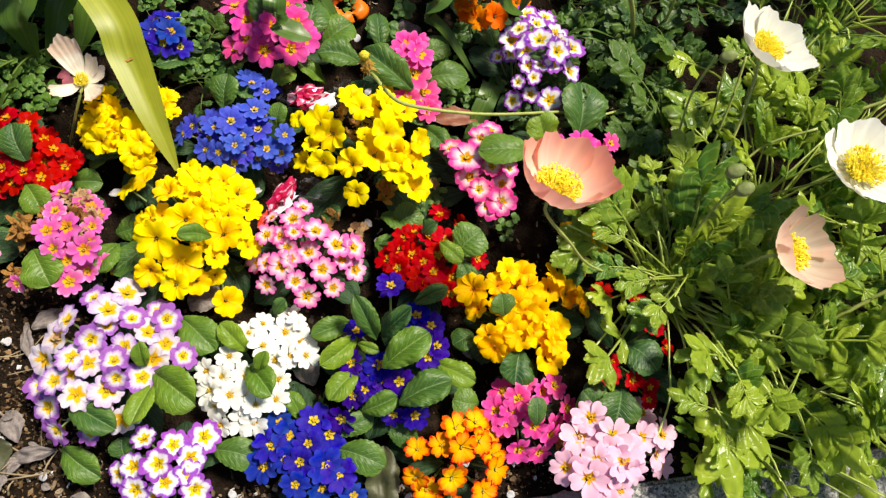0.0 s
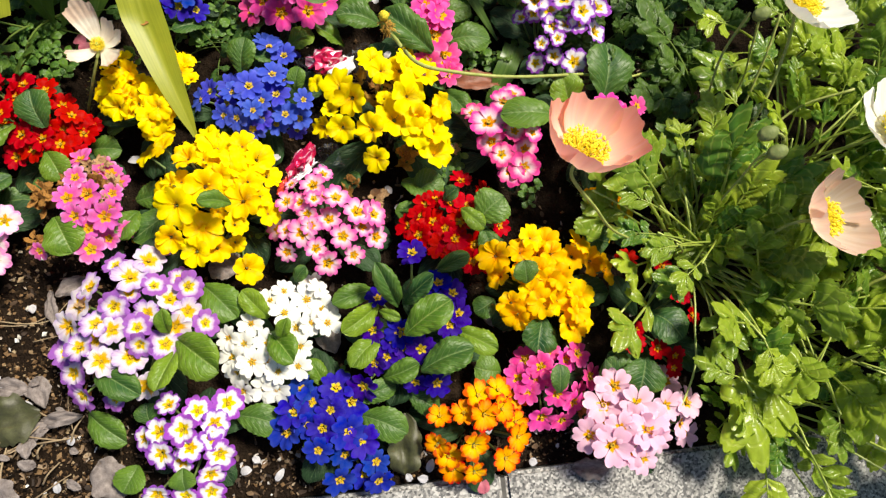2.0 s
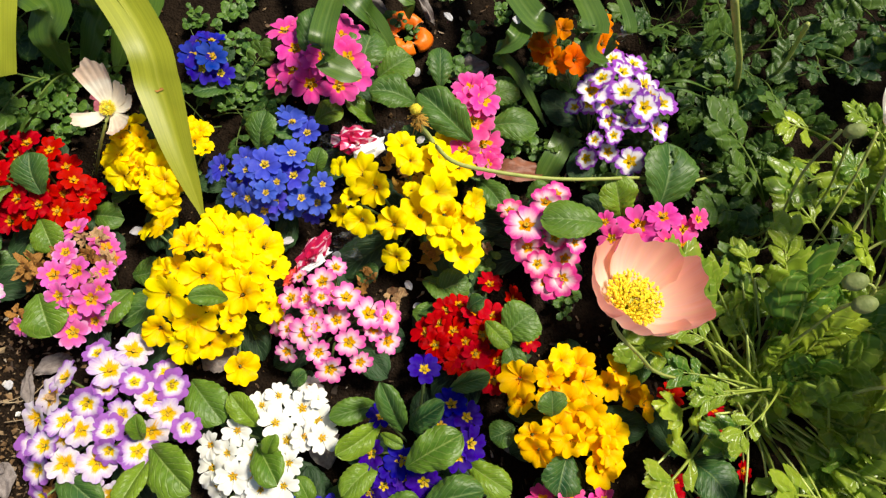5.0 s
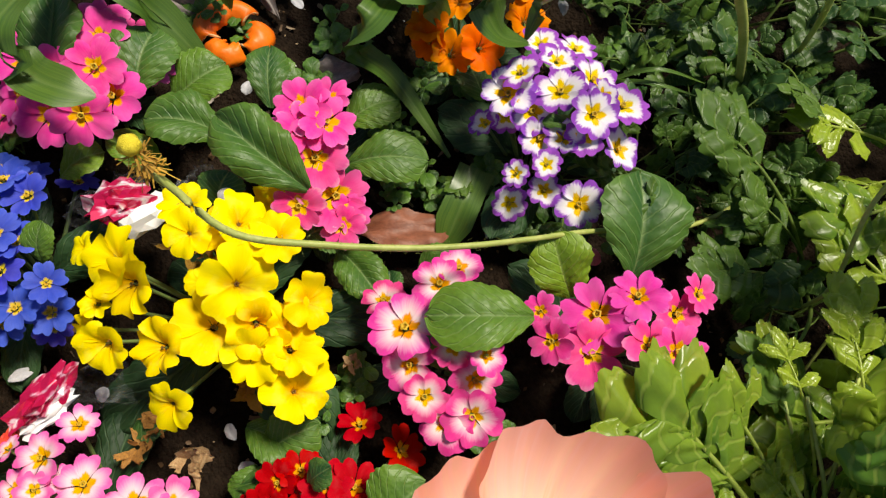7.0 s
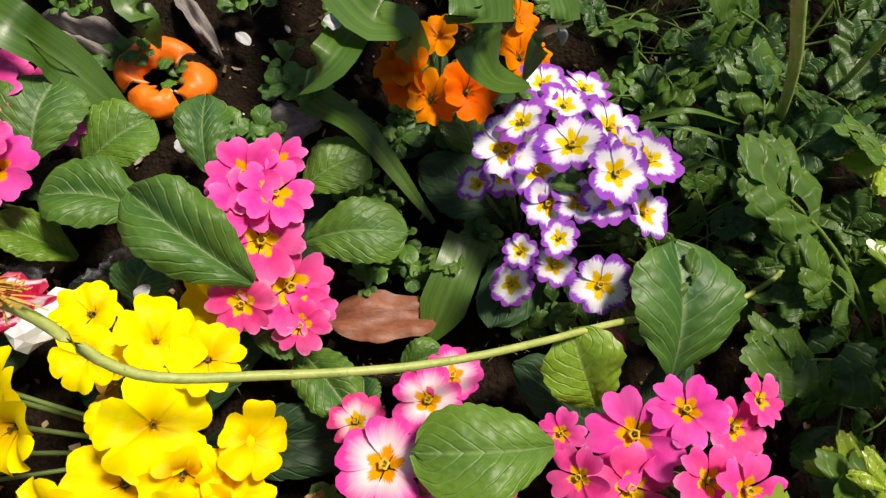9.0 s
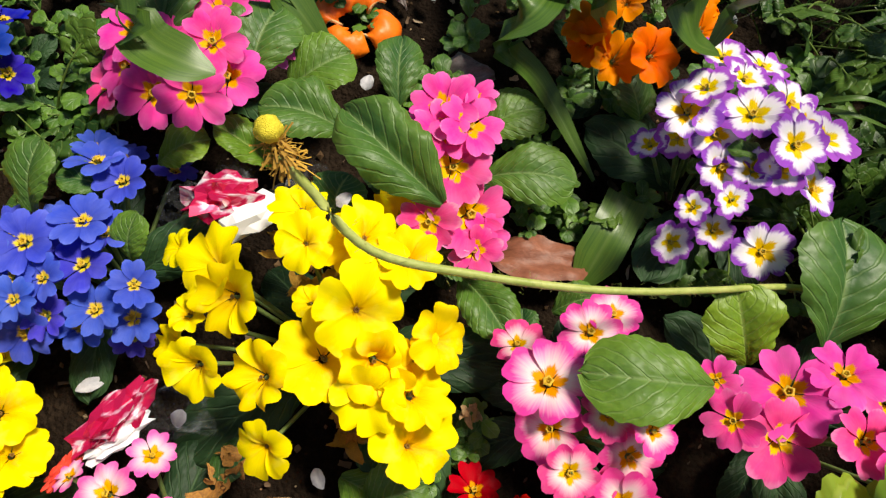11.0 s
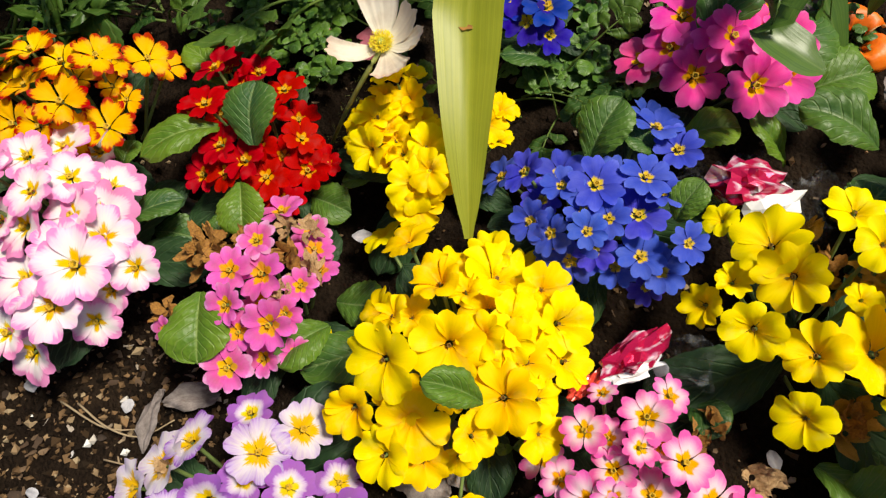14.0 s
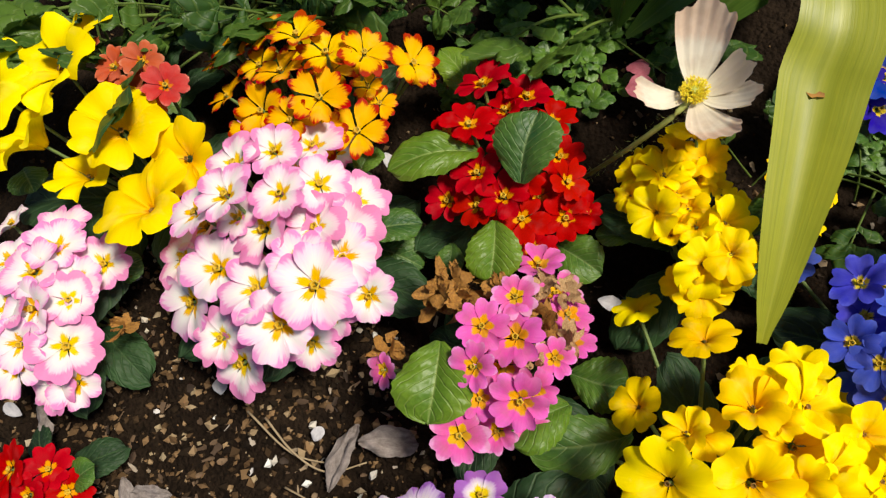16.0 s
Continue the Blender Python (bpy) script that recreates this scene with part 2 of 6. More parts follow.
def strap_material(name, dark, light, rib, gloss=0.42, through=0.3):
    """Fine stripes run the length of the leaf (v), across its width (u)."""
    n = Nodes(name)
    uv = n.add("UVMap")
    tc = n.add("TexCoord")
    mp = n.add("Mapping")
    mp.inputs["Scale"].default_value = (26.0, 0.7, 1.0)
    n.link(uv.outputs[0], mp.inputs["Vector"])
    line = n.noise(mp.outputs[0], 1.0, 4.0, 0.6)
    blot = n.noise(tc.outputs["Object"], 22.0, 4.0)
    sep = n.add("SeparateXYZ")
    n.link(uv.outputs[0], sep.inputs[0])
    u = n.math('ABSOLUTE', n.math('SUBTRACT', sep.outputs[0], 0.5))
    f = n.math('ADD', n.math('MULTIPLY', line, 1.3), n.math('SUBTRACT', n.math('MULTIPLY', blot, 0.8), 0.55))
    col = n.ramp(f, [(0.15, dark), (0.85, light)])
    col = n.mix(n.math('MULTIPLY', n.ramp(u, [(0.0, (1, 1, 1)), (0.05, (0, 0, 0))]), 0.5), col, rib)
    n.link(col, n.bsdf.inputs["Base Color"])
    n.bsdf.inputs["Roughness"].default_value = gloss
    n.thin(col, through, n.bump(line, 0.25, 0.0005))
    return n.mat


def plain(name, a, b, scale=30.0, rough=0.6, metal=0.0, bump=0.3, depth=0.001, through=0.0, island=False):
    n = Nodes(name)
    tc = n.add("TexCoord")
    f = n.noise(tc.outputs["Object"], scale, 5.0)
    g = n.noise(tc.outputs["Object"], scale * 6, 3.0)
    fac = n.math('ADD', n.math('MULTIPLY', f, 1.5), n.math('SUBTRACT', n.math('MULTIPLY', g, 0.6), 0.55))
    if island:
        geo = n.add("NewGeometry")
        fac = n.math('ADD', n.math('MULTIPLY', fac, 0.3), n.math('MULTIPLY', geo.outputs["Random Per Island"], 0.8))
    col = n.ramp(fac, [(0.1, a), (0.9, b)])
    n.link(col, n.bsdf.inputs["Base Color"])
    n.bsdf.inputs["Roughness"].default_value = rough
    n.bsdf.inputs["Metallic"].default_value = metal
    nrm = n.bump(g, bump, depth)
    if through:
        n.thin(col, through, nrm)
    return n.mat


M_STRAP = strap_material("strap_leaf", (0.25, 0.29, 0.014), (0.42, 0.44, 0.030), (0.50, 0.51, 0.07))
M_STRAP_GREEN = strap_material("green_strap_leaf", (0.035, 0.095, 0.014), (0.115, 0.200, 0.026), (0.16, 0.24, 0.06), 0.36, 0.25)
M_STALK = plain("stalk", (0.10, 0.17, 0.04), (0.20, 0.27, 0.08), 60, 0.5)
M_PALE_STALK = plain("pale_stalk", (0.30, 0.40, 0.07), (0.58, 0.64, 0.20), 60, 0.4)
M_HAIRY = plain("hairy_stem", (0.22, 0.28, 0.04), (0.42, 0.44, 0.13), 90, 0.5)
M_EYE_DARK = plain("flower_pin", (0.10, 0.045, 0.004), (0.30, 0.15, 0.008), 4, 0.6)
M_EYE = plain("flower_throat", (0.34, 0.20, 0.006), (0.72, 0.46, 0.015), 4, 0.6)
M_STAMEN = plain("stamen", (0.90, 0.66, 0.01), (0.95, 0.86, 0.06), 8, 0.7, island=True)
M_OVARY = plain("ovary", (0.30, 0.36, 0.06), (0.52, 0.52, 0.10), 6, 0.6)
M_WITHER = plain("withered_brown", (0.16, 0.07, 0.02), (0.50, 0.24, 0.04), 10, 0.8, through=0.15)
M_TUFT = plain("withered_stamens", (0.22, 0.11, 0.015), (0.62, 0.36, 0.04), 40, 0.8, through=0.15)
M_SPENT = plain("spent_petal", (0.30, 0.16, 0.06), (0.62, 0.42, 0.22), 14, 0.8, through=0.2)
M_DRY = plain("dry_leaf", (0.10, 0.080, 0.072), (0.33, 0.285, 0.275), 6, 0.8, through=0.1)
M_BROWN = plain("brown_leaf", (0.13, 0.040, 0.020), (0.30, 0.11, 0.060), 5, 0.55, through=0.1)
M_DEADGREEN = plain("rotting_leaf", (0.025, 0.024, 0.012), (0.080, 0.085, 0.032), 5, 0.5)
M_FALLEN = plain("fallen_white_petal", (0.46, 0.46, 0.52), (0.70, 0.69, 0.73), 3, 0.6, through=0.3)
M_FALLENPINK = plain("fallen_pink_petal", (0.62, 0.10, 0.18), (0.78, 0.28, 0.34), 3, 0.6, through=0.3)
M_PEEL = plain("mandarin_peel", (0.76, 0.11, 0.001), (0.88, 0.20, 0.002), 9, 0.5, bump=0.7, depth=0.002)
M_PITH = plain("peel_pith", (0.60, 0.36, 0.12), (0.80, 0.60, 0.34), 9, 0.8)
M_FOILWHITE = plain("white_wrapper", (0.70, 0.72, 0.76), (0.88, 0.88, 0.90), 5, 0.3)
M_BUD = plain("poppy_bud", (0.10, 0.15, 0.03), (0.26, 0.28, 0.10), 12, 0.7, bump=0.8, depth=0.003)
M_TWIG = plain("dry_straw", (0.18, 0.12, 0.07), (0.46, 0.36, 0.22), 20, 0.8)


def soil_material():
    n = Nodes("soil")
    tc = n.add("TexCoord")
    f = n.noise(tc.outputs["Object"], 14.0, 6.0, 0.65)
    g = n.noise(tc.outputs["Object"], 190.0, 4.0, 0.7)
    vor = n.add("TexVoronoi", Scale=330.0)
    n.link(tc.outputs["Object"], vor.inputs["Vector"])
    col = n.ramp(n.math('ADD', n.math('MULTIPLY', f, 0.6), n.math('MULTIPLY', g, 0.55)), [(0.35, (0.006, 0.004, 0.0028)), (0.55, (0.013, 0.0085, 0.0058)), (0.75, (0.026, 0.017, 0.011))])
    n.link(col, n.bsdf.inputs["Base Color"])
    n.bsdf.inputs["Roughness"].default_value = 0.95
    n.bsdf.inputs["Specular IOR Level"].default_value = 0.05
    n.bump(n.math('SUBTRACT', g, n.math('MULTIPLY', vor.outputs["Distance"], 0.6)), 0.9, 0.004)
    return n.mat


def granite_material():
    n = Nodes("granite")
    tc = n.add("TexCoord")
    vor = n.add("TexVoronoi", Scale=420.0)
    n.link(tc.outputs["Object"], vor.inputs["Vector"])
    f = n.noise(tc.outputs["Object"], 8.0, 5.0)
    sep = n.add("SeparateColor")
    n.link(vor.outputs["Color"], sep.inputs[0])
    col = n.ramp(sep.outputs[0], [(0.0, (0.07, 0.07, 0.075)), (0.22, (0.16, 0.16, 0.165)), (0.5, (0.32, 0.315, 0.31)), (0.8, (0.50, 0.49, 0.48)), (1.0, (0.66, 0.65, 0.64))])
    col = n.hsv(col, 0.5, 1.0, n.math('ADD', 0.42, n.math('MULTIPLY', f, 0.62)))
    n.link(col, n.bsdf.inputs["Base Color"])
    n.bsdf.inputs["Roughness"].default_value = 0.75
    n.bump(sep.outputs[1], 0.5, 0.0012)
    return n.mat


def grit_material():
    n = Nodes("grit")
    geo = n.add("NewGeometry")
    col = n.ramp(geo.outputs["Random Per Island"], [(0.0, (0.006, 0.004, 0.003)), (0.36, (0.022, 0.014, 0.008)), (0.52, (0.085, 0.050, 0.025)), (0.85, (0.23, 0.140, 0.070)), (0.975, (0.34, 0.26, 0.16)), (0.994, (0.70, 0.69, 0.67))])
    n.link(col, n.bsdf.inputs["Base Color"])
    n.bsdf.inputs["Roughness"].default_value = 0.9
    n.bsdf.inputs["Specular IOR Level"].default_value = 0.1
    return n.mat


def litter_material():
    n = Nodes("leaf_litter")
    geo = n.add("NewGeometry")
    tc = n.add("TexCoord")
    col = n.ramp(geo.outputs["Random Per Island"], [(0.0, (0.020, 0.012, 0.008)), (0.35, (0.060, 0.034, 0.018)), (0.68, (0.15, 0.092, 0.050)), (0.86, (0.27, 0.20, 0.13)), (0.96, (0.36, 0.32, 0.29)), (1.0, (0.56, 0.54, 0.55))])
    col = n.hsv(col, 0.5, 1.0, n.math('ADD', 0.6, n.math('MULTIPLY', n.noise(tc.outputs["Object"], 400.0, 3.0), 0.8)))
    n.link(col, n.bsdf.inputs["Base Color"])
    n.bsdf.inputs["Roughness"].default_value = 0.85
    return n.mat


def foil_material():
    n = Nodes("red_striped_wrapper")
    tc = n.add("TexCoord")
    mp = n.add("Mapping")
    mp.inputs["Scale"].default_value = (50.0, 120.0, 80.0)
    n.link(tc.outputs["Object"], mp.inputs["Vector"])
    w = n.add("TexNoise", Scale=1.0, Detail=3.0, Distortion=1.2)
    n.link(mp.outputs[0], w.inputs["Vector"])
    col = n.ramp(w.outputs["Fac"], [(0.50, (0.52, 0.010, 0.075)), (0.56, (0.74, 0.26, 0.40)), (0.64, (0.84, 0.78, 0.80))])
    n.link(col, n.bsdf.inputs["Base Color"])
    n.bsdf.inputs["Roughness"].default_value = 0.16
    n.bsdf.inputs["Metallic"].default_value = 0.35
    return n.mat


def film_material():
    n = Nodes("clear_plastic_film")
    tc = n.add("TexCoord")
    f = n.noise(tc.outputs["Object"], 60.0, 4.0)
    tr = n.add("BsdfTransparent")
    tr.inputs[0].default_value = (0.93, 0.94, 0.96, 1)
    n.bsdf.inputs["Base Color"].default_value = (0.50, 0.52, 0.56, 1)
    n.bsdf.inputs["Roughness"].default_value = 0.12
    m = n.add("MixShader")
    n.link(n.math('ADD', 0.03, n.math('MULTIPLY', n.ramp(f, [(0.54, (0, 0, 0)), (0.72, (1, 1, 1))]), 0.25)), m.inputs[0])
    n.link(tr.outputs[0], m.inputs[1])
    n.link(n.bsdf.outputs[0], m.inputs[2])
    n.link(m.outputs[0], n.out.inputs[0])
    n.bump(f, 0.8, 0.004)
    return n.mat


M_LITTER = litter_material()
M_SOIL, M_GRANITE, M_GRIT, M_FOIL, M_FILM = soil_material(), granite_material(), grit_material(), foil_material(), film_material()
M_PAVING = plain("pavement", (0.10, 0.10, 0.10), (0.20, 0.195, 0.19), 12, 0.85)
M_JOINT = plain("mortar", (0.05, 0.05, 0.048), (0.12, 0.115, 0.11), 40, 0.9)


# ---- mesh helpers ----
def data_of(name, verts, faces, mat, uvs=None, smooth=True):
    me = bpy.data.meshes.new(name)
    me.from_pydata([tuple(v) for v in verts], [], faces)
    if uvs is not None:
        layer = me.uv_layers.new(name="UVMap")
        for lp in me.loops:
            layer.data[lp.index].uv = uvs[lp.vertex_index]
    me.materials.append(mat)
    if smooth:
        me.polygons.foreach_set("use_smooth", [True] * len(me.polygons))
    me.update()
    return me


def child(name, me, parent, m=None, label=""):
    """One mesh object under a thing or under a part."""
    ob = new(name, me)
    ob.parent = parent
    ob.matrix_basis = m if m is not None else Matrix()
    return tagged(ob, label) if label else ob


def thing(name, place, label, category, group="", kind="", me=None):
    ob = new(name, me)
    ob.location = place
    return tagged(ob, label, category, group, kind)


def grid_faces(nu, nv, start=0):
    return [(start + j * nu + i, start + j * nu + i + 1, start + (j + 1) * nu + i + 1, start + (j + 1) * nu + i) for j in range(nv - 1) for i in range(nu - 1)]


def tube(points, radius, sides=6, taper=1.0):
    """Vertices and faces of a round tube along a smooth line."""
    pts = smooth_line(points, 6)
    vs, fs = [], []
    for k, p in enumerate(pts):
        d = (pts[min(k + 1, len(pts) - 1)] - pts[max(k - 1, 0)]).normalized()
        a = d.orthogonal().normalized()
        b = d.cross(a)
        r = radius * (1 + (taper - 1) * k / (len(pts) - 1))
        vs += [p + r * (math.cos(2 * math.pi * s / sides) * a + math.sin(2 * math.pi * s / sides) * b) for s in range(sides)]
    for k in range(len(pts) - 1):
        for s in range(sides):
            fs.append((k * sides + s, k * sides + (s + 1) % sides, (k + 1) * sides + (s + 1) % sides, (k + 1) * sides + s))
    fs.append(tuple(range(sides))[::-1])
    fs.append(tuple((len(pts) - 1) * sides + s for s in range(sides)))
    return vs, fs


def smooth_line(points, steps):
    """A Catmull-Rom line through a few points."""
    p = [Vector(q) for q in points]
    p = [2 * p[0] - p[1]] + p + [2 * p[-1] - p[-2]]
    out = []
    for k in range(1, len(p) - 2):
        for s in range(steps):
            t = s / steps
            out.append(0.5 * (2 * p[k] + (p[k + 1] - p[k - 1]) * t + (2 * p[k - 1] - 5 * p[k] + 4 * p[k + 1] - p[k + 2]) * t * t
                              + (3 * p[k] - p[k - 1] - 3 * p[k + 1] + p[k + 2]) * t ** 3))
    return out + [p[-2]]


def facing(normal, spin):
    """A turn that brings +z to the normal, spun round it."""
    return Vector(normal).normalized().to_track_quat('Z', 'Y').to_matrix().to_4x4() @ Matrix.Rotation(spin, 4, 'Z')


# ---- flower and leaf shapes ----
def corolla(seed, half, notch, cup, ruffle, mat, petals=5, edge=0.30, teeth=0.0, nu=9, nv=6):
    """Overlapping notched petals, radius 1, opening upwards."""
    rr = random.Random(seed)
    vs, fs = [], []
    for k in range(petals):
        a0 = 2 * math.pi * k / petals + rr.uniform(-0.08, 0.08)
        size, lift, ph = rr.uniform(0.90, 1.06), rr.uniform(-0.06, 0.10), rr.uniform(0, 6.28)
        start = len(vs)
        for j in range(nv):
            q = j / (nv - 1)
            for i in range(nu):
                s = 2 * i / (nu - 1) - 1
                rmax = size * (1 - notch * math.exp(-(s / 0.26) ** 2) - edge * abs(s) ** 3 + teeth * math.cos(9 * s))
                r = 0.09 + (rmax - 0.09) * q
                a = a0 + s * half * (0.72 + 0.28 * math.sin(math.pi * q * 0.85))
                z = cup * (2.1 * q - 1.35 * q * q) - 0.10 * (1 - q) ** 2 + lift * q * q + 0.035 * s * q + ruffle * math.sin(4.2 * s + ph) * q * q - 0.10 * (1 - abs(s)) * q * notch * 4 * cup
                vs.append((r * math.cos(a), r * math.sin(a), z))
        fs += grid_faces(nu, nv, start)
    return data_of("corolla", vs, fs, mat)


def funnel(seed, mat, petals=5):
    """A cupped flower whose petals run into one another, radius 1, opening upwards."""
    rr = random.Random(seed)
    nu, nv = petals * 12 + 1, 8
    size = [rr.uniform(0.88, 1.06) for _ in range(petals)]
    lift = [rr.uniform(-0.16, 0.20) for _ in range(petals)]
    ph = [rr.uniform(0, 6.28) for _ in range(petals)]
    depth, flare = rr.uniform(0.34, 0.52), rr.uniform(0.0, 0.26)
    vs = []
    for j in range(nv):
        q = j / (nv - 1)
        for i in range(nu):
            f = (i % (nu - 1)) / 12
            k, s = int(f), 2 * (f - int(f)) - 1
            k2 = (k + (1 if s > 0 else -1)) % petals
            w = 0.5 * max(0.0, abs(s) - 0.5) / 0.5
            big, up = size[k] * (1 - w) + size[k2] * w, lift[k] * (1 - w) + lift[k2] * w
            rim = big * (1 - 0.27 * abs(s) ** 6 - 0.06 * math.exp(-(s / 0.2) ** 2))
            r = 0.05 + (rim - 0.05) * q
            a = 2 * math.pi * (f - 0.5) / petals + 0.05 * math.sin(ph[k]) * q
            z = depth * (1 - (1 - q) ** 2.4) - flare * q * q + up * q * q + 0.07 * s * s * q * q
            z += 0.09 * math.sin(3.3 * s + ph[k]) * (1 - abs(s) ** 2) * q * q - 0.03 * math.exp(-(s / 0.2) ** 2) * q
            vs.append((r * math.cos(a), r * math.sin(a), z))
    return data_of("corolla", vs, grid_faces(nu, nv), mat)


def eye_mesh(mat):
    """A little raised ring, the dark throat in it and the pin."""
    vs, fs, sides = [], [], 10
    for r, z in ((0.17, 0.07), (0.13, 0.13), (0.09, 0.10), (0.075, -0.10)):
        for s in range(sides):
            k = 1 + 0.14 * math.cos(5 * 2 * math.pi * s / sides)
            vs.append((r * k * math.cos(2 * math.pi * s / sides), r * k * math.sin(2 * math.pi * s / sides), z))
    for k in range(3):
        for s in range(sides):
            fs.append((k * sides + s, k * sides + (s + 1) % sides, (k + 1) * sides + (s + 1) % sides, (k + 1) * sides + s))
    fs.append(tuple(3 * sides + s for s in range(sides)))
    n = len(vs)
    vs += [(0.03 * math.cos(s * 2.094), 0.03 * math.sin(s * 2.094), -0.1) for s in range(3)] + [(0.032 * math.cos(s * 2.094), 0.032 * math.sin(s * 2.094), 0.08) for s in range(3)] + [(0, 0, 0.11)]
    fs += [(n, n + 1, n + 4, n + 3), (n + 1, n + 2, n + 5, n + 4), (n + 2, n, n + 3, n + 5), (n + 3, n + 4, n + 6), (n + 4, n + 5, n + 6), (n + 5, n + 3, n + 6)]
    return data_of("eye", vs, fs, mat)


def leaf_mesh(seed, curl, fold, mat, crinkle=0.026, nu=15, nv=40, wide=0.60, ragged=0.0, crumple=0.0):
    """An oval leaf, 1 long along +y and 1 wide, its blade puffed up between the side veins."""
    rr = random.Random(seed)
    vs, fs, uvs = [], [], []
    twist, ph, ph2 = rr.uniform(-0.16, 0.16), rr.uniform(0, 6.28), rr.uniform(0, 6.28)
    bend, wave, roll = rr.uniform(-0.07, 0.07), rr.uniform(0.014, 0.034), rr.uniform(0.05, 0.15)
    for j in range(nv):
        v = j / (nv - 1)
        if v > wide:
            w = 0.5 * max(0.006, 1 - ((v - wide) / (1.001 - wide)) ** 2.7) ** 0.55
        else:
            w = 0.5 * (0.12 + 0.88 * math.sin(0.5 * math.pi * v / wide) ** 0.9)
        w *= 1 + ragged * noise.noise(Vector((v * 5, seed * 3.3, 0)))
        w *= 1 + 0.028 * math.sin(52 * v + ph)
        for i in range(nu):
            u = 2 * i / (nu - 1) - 1
            puff = abs(math.sin(math.pi * (7.5 * (v - 0.42 * abs(u) * w) + 0.15 * math.sin(ph2 + 3 * u)))) ** 0.6
            z = 0.13 * math.sin(math.pi * v * 0.8) - curl * v * v + fold * abs(u) * w * 1.4 - fold * 0.9 * u * u * w
            z += crinkle * puff * min(1.0, abs(u) * 3.5) * math.sin(math.pi * min(1.0, v + 0.08)) - 0.012 * math.exp(-(u * 7) ** 2)
            z += twist * u * w + wave * math.sin(8 * v + ph) * u + wave * math.sin(15 * v + ph2 + 2 * u) * u * u - roll * w * abs(u) ** 5
            z += crumple * noise.noise(Vector((u * 1.5, v * 4, seed * 1.7)))
            vs.append((u * w + bend * math.sin(math.pi * v), v + 0.02 * math.sin(5 * u + ph) * v, z))
            uvs.append((0.5 + u / 2, v))
    fs = grid_faces(nu, nv)
    return data_of("leaf", vs, fs, mat, uvs)


def lobed_leaf_mesh(seed, mat, pairs=2, big=1.0):
    """A cut poppy leaf on its stalk: 1 long along +y, wedge-shaped lobes with blunt teeth."""
    rr = random.Random(seed)
    vs, fs, uvs = [], [], []
    arch = lambda v: 0.24 * math.sin(2.0 * v) - 0.14 * v * v
    lean = rr.uniform(-0.05, 0.05)

    def lobe(y, ang, ln, wd, rise, neck=0.3, teeth=3):
        nu, nv, start = 4 * teeth + 1, 8, len(vs)
        wd, ln = wd * big, ln * (0.6 + 0.4 * big)
        bend, ph, sag, cup = rr.uniform(-0.3, 0.3), rr.uniform(0, 6.28), rr.uniform(0.10, 0.34), rr.uniform(-0.25, 0.45)
        for j in range(nv):
            v = j / (nv - 1)
            w = wd * (neck + (1 - neck) * math.sin(0.5 * math.pi * min(1.0, v / 0.85)) ** 1.6) * (1 - 0.10 * max(0.0, v - 0.85) / 0.15)
            for i in range(nu):
                u = 2 * i / (nu - 1) - 1
                rim = 1 - 0.40 * abs(u) ** 2.6 - 0.085 * (1 - abs(math.sin(math.pi * teeth * (u + 1) / 2))) ** 1.5
                a = ang + bend * v
                lx, ly = u * w * (1 - 0.06 * (1 - v)), ln * (v * (1 - v ** 2) + v ** 3 * rim)
                zz = arch(y) + rise * v - sag * ln * v * v + cup * abs(u) * w * v - 0.10 * u * u * w + 0.006 * math.sin(4 * u + 6 * v + ph)
                vs.append((lx * math.cos(a) - ly * math.sin(a) + lean * y * y, y + lx * math.sin(a) + ly * math.cos(a), zz))
                uvs.append((0.70 + 0.14 * u, v))
        fs.extend(grid_faces(nu, nv, start))

    n, sides = 12, 5
    for k in range(n):
        v = 0.88 * k / (n - 1)
        for s in range(sides):
            r = 0.0095 * (1.3 - 0.8 * v)
            vs.append((r * math.cos(s * 1.2566) + lean * v * v, v, arch(v) + r * math.sin(s * 1.2566)))
            uvs.append((0.5, v))
    for k in range(n - 1):
        for s in range(sides):
            fs.append((k * sides + s, k * sides + (s + 1) % sides, (k + 1) * sides + (s + 1) % sides, (k + 1) * sides + s))
    for p in range(pairs):
        for side in (-1, 1):
            q = p / max(1, pairs - 1)
            y = 0.66 + 0.14 * q + rr.uniform(-0.02, 0.02)
            ln = rr.uniform(0.13, 0.18) * (1.0 + 0.1 * q)
            ang = rr.uniform(0.75, 1.15) - 0.15 * q
            lobe(y, -side * ang, ln, rr.uniform(0.032, 0.046), rr.uniform(-0.02, 0.06), rr.uniform(0.25, 0.38), rr.choice((2, 3, 3)))
    for ang, ln, wd in ((-0.72, 0.15, 0.036), (0.72, 0.15, 0.036), (0.0, 0.19, 0.046)):
        lobe(0.80, ang + rr.uniform(-0.12, 0.12), ln * rr.uniform(0.9, 1.15), wd, 0.02, 0.32, 3)
    return data_of("lobed_leaf", vs, fs, mat, uvs)


